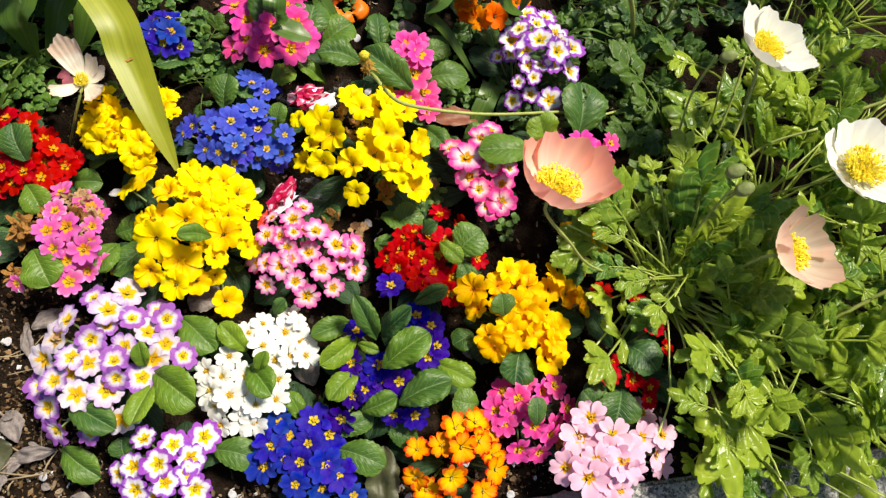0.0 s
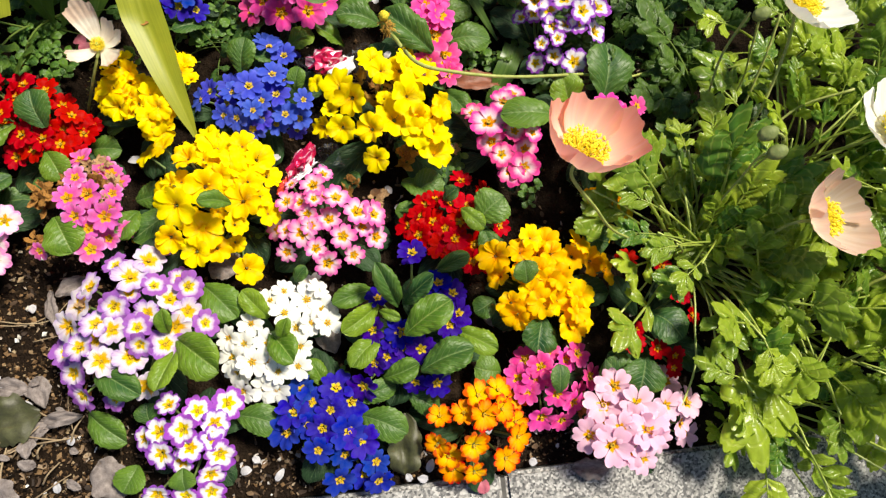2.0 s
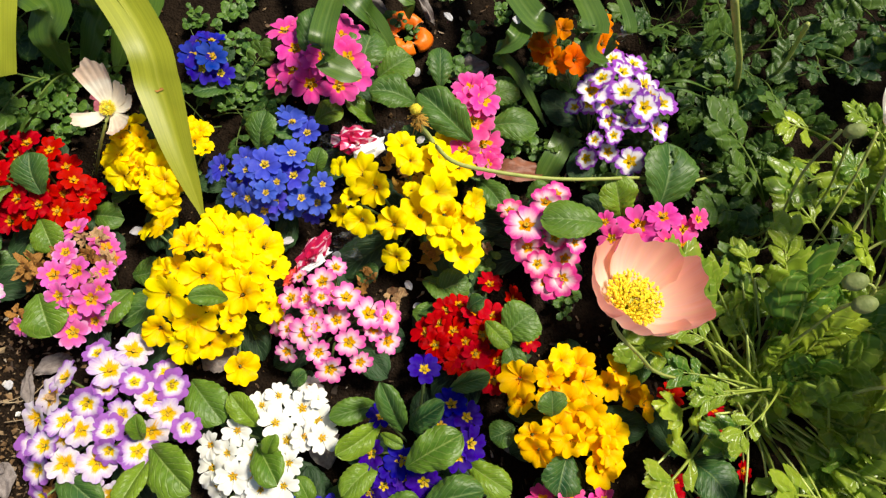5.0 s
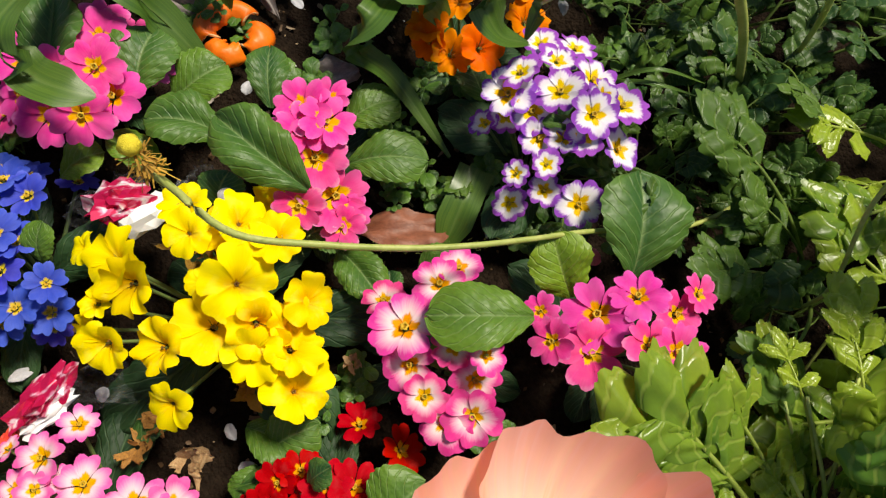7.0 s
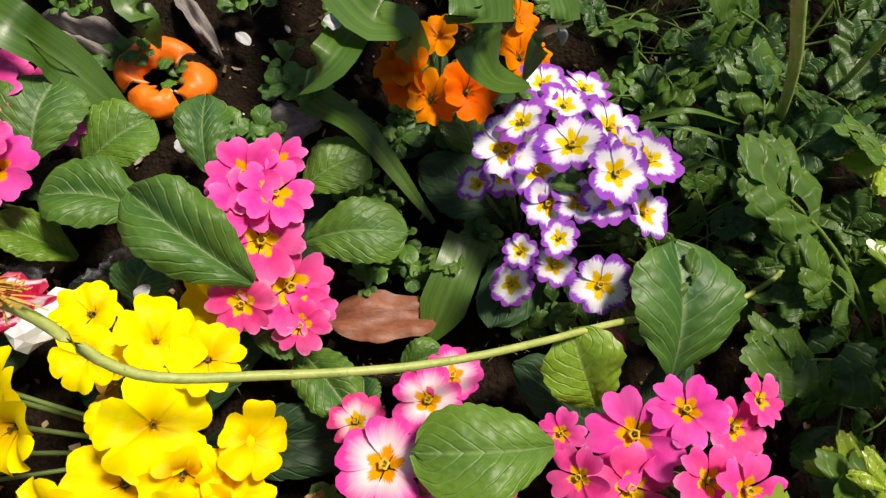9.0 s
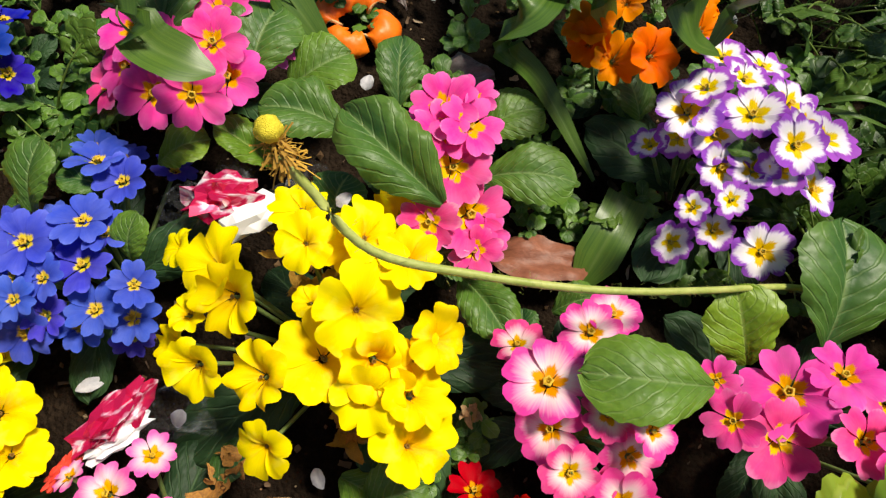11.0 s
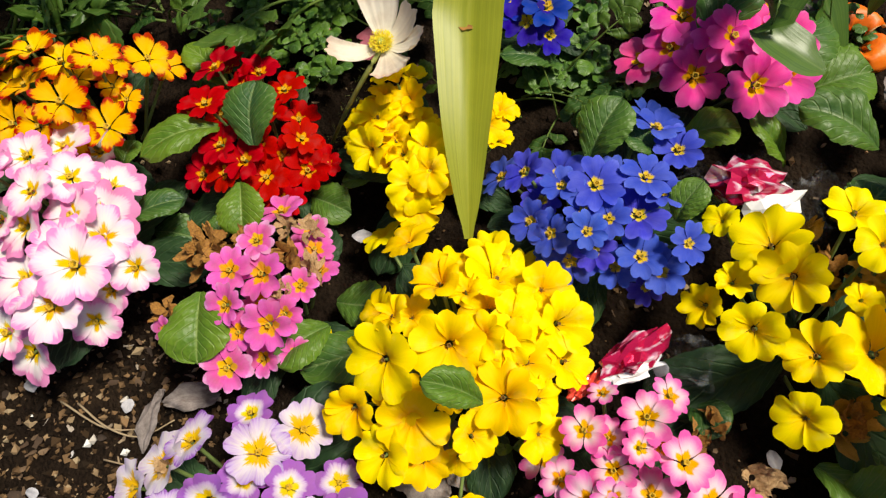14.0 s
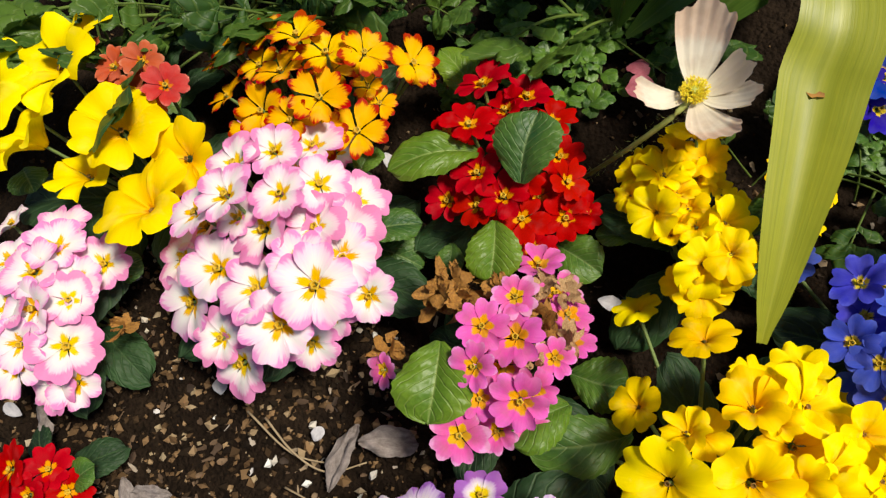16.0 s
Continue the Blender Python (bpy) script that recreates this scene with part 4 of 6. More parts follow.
primrose("pink primroses with white flushed petals and toothed edges", "pinkedge", "laced", 0.035, (0.184, 0.264), 0.045,
    [(-21, 14, 76, 43), (-19, -7, 70, 33), (-12, -26, 80, 28), (18, -18, 70, 33), (1, 40, 71, 33), (14, 51, 66, 30), (6, 0, 81, 28), (23, -7, 90, 22), (-33, 35, 58), (15, -38, 64), (0, -41, 63)],
    [(52, 14, 90, -6, 18, 100, 41), (83, 30, 60, 70, 63, 85, 38, 1), (-26, 38, 40, -28, 57, 40, 18), (-8, -4, 50, 4, 2, 50, 17), (-10, 59, 30, 13, 67, 40, 22)])
primrose("deep magenta primroses beside a broad crinkled leaf", "magenta", "primrose", 0.039, (0.296, 0.269), 0.053,
    [(-20, 10, 79, 47), (3, 18, 87, 36), (2, -12, 96, 32), (-26, -12, 78, 40), (-50, -5, 84, 30), (15, -17, 101, 32), (29, 8, 76, 30), (26, -31, 69, 28), (-53, 14, 77, 22), (44, 19, 78, 25)],
    [(12, 36, 60, 22, 98, 80, 62)])
primrose("hot pink primroses among long oval leaves", "hotpink", "primrose", 0.037, (0.112, 0.391), 0.042,
    [(12, -26, 66, 47), (1, -6, 80, 40), (15, -44, 60, 30), (9, 15, 87, 39), (-5, 25, 87, 37), (-10, -34, 72, 32), (-5, 10, 85, 34), (8, 37, 75, 34), (-17, 21, 75, 28), (20, -35, 60, 27), (-4, 48, 49)],
    [(-58, 21, 60, -106, 30, 65, 40), (-3, -27, 80, -55, 17, 90, 39), (19, 3, 50, 69, 2, 60, 35), (-32, 46, 50, -32, 89, 60, 28), (17, 37, 40, 53, 53, 50, 33), (-9, -47, 50, 12, -41, 50, 34), (10, -50, 30, 36, -86, 40, 30)])
primrose("white primroses with violet edged petals and yellow stars", "violet", "laced", 0.033, (0.266, 0.406), 0.057,
    [(-31, 15, 88, 34), (2, 14, 91, 35), (-23, 26, 95, 28), (-16, 4, 85, 32), (-12, -12, 79, 28), (27, 26, 84, 33), (19, -6, 97, 33), (44, 7, 83, 35), (42, -17, 69, 31), (3, -14, 83, 25), (15, -16, 87, 26), (-11, -33, 85, 19), (29, 10, 91, 24), (-5, -36, 49, 23), (12, -53, 66, 31), (-30, -37, 82, 17), (-30, -45, 51, 24), (-43, 8, 63, 22), (-2, 60, 75, 28), (23, 59, 70, 30), (6, 43, 80, 29), (-30, 9, 70, 25)],
    [(12, -6, 80, -10, -4, 85, 10), (-36, 43, 30, -48, 68, 50, 31)])
primrose("magenta primroses crowded with round green leaves", "magenta", "primrose", 0.041, (-0.044, 0.458), 0.047,
    [(33, -27, 80, 43), (19, -43, 86, 38), (27, -14, 92, 38), (-31, -14, 65), (-6, -8, 77), (-12, -30, 66), (-45, 43, 42), (-26, 44, 48), (-45, -17, 52), (45, 12, 53), (18, 21, 69), (-10, 24, 70), (-29, 6, 68), (2, -8, 77), (15, 1, 75), (9, 44, 55), (31, 35, 53)],
    [(-8, -66, 50, 21, -55, 60, 29, 1), (56, -61, 40, 23, -46, 60, 27, 1), (39, -13, 60, 50, 31, 70, 43), (57, -6, 40, 91, 15, 50, 41), (-13, -12, 70, -7, 44, 80, 40)])
primrose("dark blue primroses half hidden behind strap leaves", "royal", "primrose", 0.035, (-0.167, 0.460), 0.023,
    [(-2, -14, 56), (8, -4, 59), (-13, 0, 57), (15, -15, 51), (-12, 24, 46), (2, 24, 49)],
    [(23, -24, 30, -8, -35, 50, 23)])
primrose("clump of cornflower blue primroses with yellow eyes", "cornflower", "primrose", 0.031, (-0.081, 0.327), 0.056,
    [(11, 52, 77, 33), (26, 41, 77, 29), (-52, -1, 83, 27), (-12, 4, 82, 35), (13, 17, 81, 31), (23, 13, 77, 27), (15, -4, 76, 32), (44, -14, 80, 24), (37, -26, 59, 30), (23, -25, 70, 28), (-2, -29, 67, 26), (-28, -28, 72, 27), (-14, -13, 80, 24), (0, -13, 80, 24), (-30, -1, 79, 25), (-9, -25, 83, 24), (-41, -24, 70, 26), (1, 5, 70, 25), (12, -32, 60, 26), (-23, -31, 50, 26), (3, 63, 70, 20), (33, -33, 45, 23), (-39, -7, 65, 26), (-72, 16, 31), (-3, 17, 71), (2, 73, 31), (-13, -37, 59), (-35, 16, 60), (29, 71, 31)],
    [(-20, 24, 70, -13, 55, 90, 33), (18, 39, 70, -6, 41, 80, 19), (36, 1, 70, 40, 17, 90, 20)])
primrose("small crowded clump of yellow primroses behind a strap leaf", "yellow", "ruffled", 0.030, (-0.199, 0.332), 0.048,
    [(-36, 12, 62, 34), (-29, -11, 65, 31), (3, -26, 67, 34), (12, -18, 74, 29), (-30, 35, 70, 29), (32, 29, 60, 26), (-16, -4, 70, 23), (-46, -4, 55, 20), (35, 42, 55, 22), (-21, 29, 65, 26), (1, 12, 60, 24), (18, -20, 60, 21), (-48, 20, 50, 22), (3, -2, 66), (9, -37, 54), (18, 49, 42), (-38, 28, 62, 23), (-27, 47, 60, 23), (-39, 1, 55, 23), (-25, 3, 66, 23), (-17, -17, 60, 23), (-9, -11, 70, 23), (2, -12, 66, 23), (-2, -34, 50, 23), (12, -26, 55, 23), (-12, 22, 55, 23), (39, 25, 50, 23), (-50, 11, 50, 23), (24, 44, 50, 23), (-20, 19, 60, 23)],
    [(-34, -16, 30, -54, -24, 30, 16), (19, 2, 30, 24, 15, 30, 21)])
primrose("red primroses with yellow eyes and crinkled leaves", "red", "primrose", 0.031, (-0.307, 0.307), 0.045,
    [(-43, 37, 70, 33), (-34, 8, 75, 30), (28, 11, 57, 26), (36, -5, 47, 31), (4, -18, 67, 30), (17, -21, 57, 30), (-46, 1, 65, 26), (-19, 47, 60, 31), (0, 42, 55, 28), (-8, -27, 60, 30), (-28, -30, 50, 29), (-17, -12, 65, 29), (7, -4, 65, 26), (36, 7, 45, 27), (12, -28, 45, 26), (-25, 32, 62, 28), (43, 6, 40, 21), (2, 19, 60, 27), (-53, 51, 42), (-50, 22, 32), (14, 28, 47), (17, -1, 52), (28, -29, 42), (-16, 21, 49)],
    [(-22, 0, 65, -59, -35, 75, 29, 1), (10, -10, 75, 1, 24, 90, 38), (7, -32, 65, 21, -61, 60, 30, 1), (-57, 44, 30, -87, 58, 50, 26, 1), (34, -13, 20, 66, -18, 30, 28), (-17, -46, 30, -10, -63, 30, 17)])
primrose("faded pink primroses with browned withered petals", "faded", "primrose", 0.031, (-0.255, 0.215), 0.053,
    [(-2, 9, 74, 30), (-18, 4, 80, 26), (13, 37, 54, 26), (16, -17, 77, 31), (-2, -46, 64, 31), (-13, 51, 62, 26), (-11, -15, 80, 25), (-12, 26, 77, 25), (-2, -26, 70, 23), (12, -34, 55, 22), (27, -25, 50, 20), (22, 25, 55, 23), (19, 11, 65, 22), (-58, -39, 45, 21), (19, -8, 70, 25), (-2, -4, 56), (0, 48, 39)],
    [(-34, -12, 70, -18, -49, 70, 39, 1), (28, 16, 20, 58, 24, 20, 32)])
primrose("large clump of white primroses flushed with pink edges", "blush", "laced", 0.042, (-0.393, 0.202), 0.061,
    [(-47, 24, 86, 36), (-29, 41, 89, 32), (7, 37, 91, 36), (22, 43, 75, 37), (-4, 20, 99, 33), (18, 16, 88, 35), (-6, 1, 88, 38), (39, -10, 91, 45), (-21, -29, 77, 39), (-33, -53, 59, 45), (31, -36, 82, 41), (37, 11, 79, 37), (-2, -59, 63, 33), (-43, -11, 93, 35), (57, 2, 67, 31), (-15, 56, 83, 35), (-25, 4, 106, 34), (39, -35, 51, 31), (-23, -18, 60, 27), (-12, -23, 55, 31), (41, -15, 55, 29), (-25, -1, 85, 30), (-83, 8, 57), (-69, 46, 57), (-56, -12, 63), (-24, 70, 47), (12, -65, 55), (23, -4, 86), (9, -27, 84), (30, 23, 78), (-13, 38, 77), (-54, -35, 57)],
    [(24, 29, 50, 52, 55, 50, 23), (2, 63, 50, 1, 83, 50, 22), (25, 34, 20, 56, 39, 20, 28)])
primrose("clump of blush white primroses at the soil edge", "blush", "laced", 0.040, (-0.509, 0.102), 0.056,
    [(-16, 38, 59), (-5, 31, 66), (-3, 13, 73), (18, 22, 67), (24, 11, 69), (13, -3, 73), (36, -11, 61), (17, -23, 67), (36, -35, 51), (-77, 22, 32), (18, 37, 59), (-28, 9, 67), (-3, -11, 74), (17, -36, 60), (46, -27, 48), (-42, -12, 57), (-18, -39, 58), (-93, 4, 32)],
    [(10, 28, 30, 21, 48, 40, 21)])
primrose("large yellow pansy blooms on thin stalks", "lemon", "ruffled", 0.045, (-0.526, 0.190), 0.150,
    [(46, 27, 70, 38), (53, -10, 73, 49), (-71, 35, 73, 61), (-73, 60, 68, 47), (1, 20, 76, 50), (-51, -12, 68, 53), (-13, -13, 58, 38), (-114, -1, 63, 64)],
    [(-90, -33, 30, -70, -41, 30, 27)])
primrose("small coral red primroses under poppy leaves", "coral", "primrose", 0.028, (-0.564, 0.244), 0.038,
    [(0, -1, 75, 25), (20, 10, 80, 26), (48, 3, 82, 26), (28, -11, 78, 25), (5, -15, 70, 23), (40, -8, 74, 22), (-29, 2, 70, 25)],
    [])
primrose("clump of yellow primroses with dark red laced edges", "flame", "starry", 0.034, (-0.438, 0.282), 0.051,
    [(-9, 23, 103, 34), (11, 23, 99, 33), (31, 33, 99, 31), (50, 49, 82, 33), (-12, 4, 91, 32), (22, -1, 95, 35), (42, -1, 74, 36), (-62, 8, 74, 36), (-10, -21, 85, 32), (13, -19, 90, 29), (41, 22, 70, 24), (-46, 25, 80, 32), (-39, 7, 75, 29), (-56, -16, 60, 30), (8, -24, 70, 24), (8, 23, 80, 29), (31, 26, 75, 21), (-79, 11, 57), (-69, 33, 57), (-81, 4, 57), (-35, 39, 58), (12, 45, 64), (37, 63, 47), (-15, -32, 75), (27, -13, 80)],
    [])
primrose("red primrose at the edge of the bare soil", "red", "primrose", 0.032, (-0.455, 0.017), 0.027,
    [(7, 12, 42), (-12, 0, 43), (23, 8, 37), (7, -5, 44), (-30, -19, 31)],
    [(20, 10, 30, 29, 28, 40, 19)])
primrose("orange primroses shaded by bent strap leaves", "tangerine", "ruffled", 0.034, (0.218, 0.483), 0.041,
    [(-30, 0, 70), (-29, -9, 70), (4, -20, 73), (40, 9, 65), (-15, -19, 71), (42, 33, 61), (-7, 18, 73)],
    [(14, -4, 30, 5, -32, 30, 26)])


# ---- poppies ----
POPPY_LEAVES = [lobed_leaf_mesh(k, M_POPPY_LEAF, 2 + k % 2, 1.15 + 0.10 * (k % 4)) for k in range(8)]
# Back tufts use the leaf colour that has shade put into it.
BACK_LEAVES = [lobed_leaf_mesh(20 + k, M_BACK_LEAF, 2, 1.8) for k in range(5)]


def poppy_petals(seed, colour, open_, count=4, ragged=0.05, broad=0.98, shape=None):
    """Broad crumpled petals, each a mesh of radius 1."""
    out = []
    for k in range(count):
        r = random.Random(seed * 10 + k)
        nu, nv = 33, 11
        a0, ph, inner = 2 * math.pi * k / count + r.uniform(-0.1, 0.1), r.uniform(0, 6.28), k % 2
        vs, wide, long_, fine = [], broad, 1.0, 0.3 if shape else 1.0
        if shape:
            a0, wide, long_ = shape[k]
        for j in range(nv):
            q = j / (nv - 1)
            for i in range(nu):
                s = 2 * i / (nu - 1) - 1
                rm = long_ * (1.0 - 0.16 * abs(s) ** 3 + ragged * math.sin(6 * s + ph) + 0.5 * ragged * math.sin(17 * s + 2 * ph)) * (0.96 if inner else 1.04)
                reach = 0.05 + rm * q
                theta = open_ * q ** 0.8 + (0.08 if inner else 0.0)
                rad = reach * math.cos((1 - open_) * 1.1 * q) * (0.95 if inner else 1.0)
                z = reach * math.sin((1 - open_) * 1.25 * q + 0.05) + 0.045 * math.sin(5 * s + ph) * q * q + fine * (0.02 * math.sin(13 * s + ph) + 0.010 * math.sin(31 * s + ph)) * q
                a = a0 + s * wide * ((1.5 - 0.5 * q) if shape else (0.75 + 0.25 * q))
                vs.append((rad * math.cos(a), rad * math.sin(a), z))
        out.append(data_of("petal", vs, grid_faces(nu, nv), PETALS[colour]))
    return out


def stamens(seed, radius, height, count=190):
    r = random.Random(seed)
    vs, fs = [], []
    for _ in range(count):
        a, q = r.uniform(0, 6.28), r.uniform(0.03, 1) ** 0.6
        p = Vector((math.cos(a) * q * radius, math.sin(a) * q * radius, height * r.uniform(0.6, 1.1)))
        b = Vector((math.cos(a) * 0.12 * radius, math.sin(a) * 0.12 * radius, 0.02))
        d = (p - b).normalized()
        o = d.orthogonal().normalized()
        c = d.cross(o)
        n = len(vs)
        w, h = 0.007, 0.023
        vs += [b + w * o, b - w * o, p - w * o, p + w * o]
        fs.append((n, n + 1, n + 2, n + 3))
        n = len(vs)
        vs += [p + h * o, p + h * c, p - h * o, p - h * c, p + 1.6 * h * d, p - h * d]
        fs += [(n, n + 1, n + 4), (n + 1, n + 2, n + 4), (n + 2, n + 3, n + 4), (n + 3, n, n + 4), (n + 1, n, n + 5), (n + 2, n + 1, n + 5), (n + 3, n + 2, n + 5), (n, n + 3, n + 5)]
    return data_of("stamen_ring", vs, fs, M_STAMEN, smooth=False)


def ovary_mesh(radius=0.10, height=0.26):
    prof = [(0.45, 0.0), (0.9, 0.3), (1.0, 0.6), (0.85, 0.85), (1.0, 0.92), (0.5, 1.0), (0.0, 1.02)]
    vs, fs, n = [], [], 12
    for q, z in prof:
        vs += [(radius * q * math.cos(2 * math.pi * s / n) * (1 + 0.05 * (s % 2)), radius * q * math.sin(2 * math.pi * s / n) * (1 + 0.05 * (s % 2)), height * z) for s in range(n)]
    for k in range(len(prof) - 1):
        fs += [(k * n + s, k * n + (s + 1) % n, (k + 1) * n + (s + 1) % n, (k + 1) * n + s) for s in range(n)]
    return data_of("ovary", vs, fs, M_OVARY)


OVARY = ovary_mesh()


def stem_part(parent, points, radius, name="stem", mat=None, hairs=True, seed=0):
    vs, fs = tube(points, radius, 7, 0.75)
    if hairs:
        r = random.Random(seed)
        line = smooth_line(points, 6)
        for _ in range(int(60 + 20 * len(points))):
            p = r.choice(line) + Vector((r.uniform(-1, 1), r.uniform(-1, 1), r.uniform(-1, 1))) * 0.004
            d = Vector((r.uniform(-1, 1), r.uniform(-1, 1), r.uniform(-1, 1))).normalized()
            n = len(vs)
            o = d.orthogonal().normalized() * 0.00012
            vs += [p - o, p + o, p + d * 0.004]
            fs.append((n, n + 1, n + 2))
    return child(name, data_of(name, vs, fs, mat or M_HAIRY), parent)


def poppy(label, colour, centre, normal, radius, open_, stem, seed, ragged=0.05, spin=0.0, count=4, broad=0.98, shape=None):
    """A poppy bloom on its stem; the thing's origin stands at the foot of the stem."""
    foot = Vector(stem[-1])
    ob = thing("poppy", foot, label, "poppy", "poppies")
    c = Vector(centre) - foot
    head = Matrix.Translation(c) @ facing(normal, spin) @ Matrix.Scale(radius, 4)
    for me in poppy_petals(seed, colour, open_, count, ragged, broad, shape):
        child("petal", me, ob, head)
    child("stamen_ring", stamens(seed, 0.40, 0.34, 560), ob, head @ Matrix.Scale(0.62 if colour == "cream" else 1.0, 4), "ring of yellow stamens")
    child("ovary", OVARY, ob, head @ Matrix.Scale(0.8, 4), "green seed head")
    stem_part(ob, [c + Vector((0, 0, 0))] + [Vector(p) - foot for p in stem], 0.0017, seed=seed)
    return ob


poppy("open salmon pink poppy with yellow centre", "salmon", (0.192, 0.170, 0.246), (0.17, 0.30, 0.93), 0.050, 0.36, [(0.190, 0.159, 0.230), (0.222, 0.143, 0.190), (0.273, 0.130, 0.120), (0.385, 0.130, 0.01)], 1, 0.045, 0.3)
# Turned up and shifted to fit the camera's view of its bright inside.
poppy("pale salmon poppy facing upwards in bright sun", "blushsalmon", (0.460, 0.118, 0.165), (0.34, -0.06, 0.92), 0.048, 0.44, [(0.438, 0.118, 0.155), (0.42, 0.108, 0.10), (0.395, 0.12, 0.01)], 2, 0.04, 0.8)
poppy("large white poppy wide open on a hairy stem", "poppywhite", (0.465, 0.330, 0.200), (0.22, 0.15, 1.0), 0.046, 0.58, [(0.463, 0.300, 0.176), (0.449, 0.250, 0.135), (0.420, 0.200, 0.085), (0.385, 0.150, 0.01)], 3, 0.06, 0.2)
poppy("white poppy with yellow centre above the foliage", "poppywhite", (0.542, 0.192, 0.195), (0.06, 0.14, 0.98), 0.056, 0.64, [(0.545, 0.196, 0.180), (0.54, 0.21, 0.09), (0.53, 0.22, 0.01)], 4, 0.05, 0.5)
poppy("wilted cream poppy with torn petals", "cream", (-0.241, 0.380, 0.086), (-0.06, -0.10, 1.0), 0.031, 0.54, [(-0.245, 0.366, 0.082), (-0.262, 0.352, 0.05), (-0.285, 0.345, 0.0)], 5, 0.035, 0.0, 5, 0.62, [(2.45, 0.44, 1.35), (1.30, 0.40, 1.0), (0.62, 0.34, 1.0), (-0.32, 0.40, 1.5), (-1.85, 0.34, 1.05)])


def poppy_plant(label, centre, count, length, seed, lean=(0, 0), lo=0.15, hi=0.6, tips=(), meshes=None, stalks=0):
    """A tuft of cut leaves rising from one crown."""
    r, near = random.Random(seed), centre[0] < 0.40 and length > 0.15
    ob = thing("poppy_foliage", (*centre, 0.0), label, "poppy foliage", "poppy foliage")
    for k in range(count):
        a = 2.4 * k + r.uniform(-0.4, 0.4)
        up = r.uniform(lo, hi) if meshes else r.uniform(0.15, 1.35)
        d = Vector((math.cos(a) + lean[0], math.sin(a) + lean[1], up)).normalized()
        ln = length * r.uniform(0.65, 1.15)
        if (math.cos(a) < -0.2 or math.sin(a) > 0.3) and near:
            ln *= 0.50
        x = d.cross(Vector((0, 0, 1))).normalized()
        z = x.cross(d)
        m = Matrix.Translation((r.uniform(-0.02, 0.02), r.uniform(-0.02, 0.02), 0.005)) @ Matrix((x, d, z)).transposed().to_4x4() @ Matrix.Rotation(r.uniform(-0.9, 0.9), 4, 'Y') @ Matrix.Scale(ln, 4)
        child("leaf", r.choice(meshes or POPPY_LEAVES), ob, m)
    for k in range(stalks):
        a, reach = 2.4 * k + r.uniform(-0.5, 0.5), r.uniform(0.06, 0.13)
        if math.cos(a) < -0.3:
            reach *= 0.6
        end = Vector((math.cos(a) * reach, math.sin(a) * reach, r.uniform(0.07, 0.12)))
        vs, fs = tube([(0, 0, 0.0), end * 0.45 + Vector((r.uniform(-0.01, 0.01), r.uniform(-0.01, 0.01), 0.025)), end], 0.0017, 6, 0.6)
        child("stalk", data_of("stalk", vs, fs, M_PALE_STALK), ob)
        if k % 3 == 1:
            continue
        d = Vector((end.x, end.y, 0.01)).normalized()
        x = d.cross(Vector((0, 0, 1))).normalized()
        ln = r.uniform(0.035, 0.055) / 0.42
        child("leaf", r.choice(meshes or POPPY_LEAVES), ob, Matrix.Translation(end - d * ln * 0.56 - Vector((0, 0, ln * 0.20))) @ Matrix((x, d, x.cross(d))).transposed().to_4x4() @ Matrix.Scale(ln, 4))
    for tip in tips:
        d = Vector(tip) - Vector((*centre, 0.0))
        y = d.normalized()
        x = y.cross(Vector((0, 0, 1))).normalized()
        child("leaf", r.choice(meshes or POPPY_LEAVES), ob, Matrix((x, y, x.cross(y))).transposed().to_4x4() @ Matrix.Rotation(r.uniform(-0.2, 0.2), 4, 'Y') @ Matrix.Scale(d.length, 4))
    return ob


TIPS = {(0.395, 0.12): ((0.241, 0.244, 0.110), (0.270, 0.249, 0.115), (0.303, 0.242, 0.105), (0.246, 0.011, 0.075), (0.264, 0.083, 0.085), (0.286, 0.232, 0.100), (0.245, 0.163, 0.050), (0.259, 0.203, 0.060), (0.388, 0.252, 0.170), (0.391, 0.181, 0.120), (0.434, 0.152, 0.130), (0.436, 0.196, 0.120), (0.414, 0.129, 0.100), (0.469, 0.129, 0.120), (0.478, 0.074, 0.120), (0.459, -0.023, 0.080), (0.394, -0.019, 0.080), (0.402, -0.120, 0.050), (0.450, -0.095, 0.050), (0.388, 0.076, 0.050), (0.398, 0.226, 0.100), (0.371, 0.210, 0.070), (0.423, 0.106, 0.120), (0.330, 0.075, 0.050), (0.503, 0.211, 0.120), (0.461, 0.030, 0.100), (0.402, 0.251, 0.130), (0.444, 0.204, 0.140), (0.490, 0.070, 0.130), (0.479, 0.141, 0.135), (0.547, 0.136, 0.130), (0.410, 0.212, 0.120)),
        (0.46, 0.30): ((0.360, 0.422, 0.060), (0.378, 0.358, 0.060), (0.340, 0.309, 0.050), (0.347, 0.230, 0.070)),
        (0.46, -0.06): ((0.364, -0.117, 0.050), (0.424, -0.077, 0.050), (0.483, -0.120, 0.060))}
GREEN = "tuft of cut green poppy leaves on pale stalks"
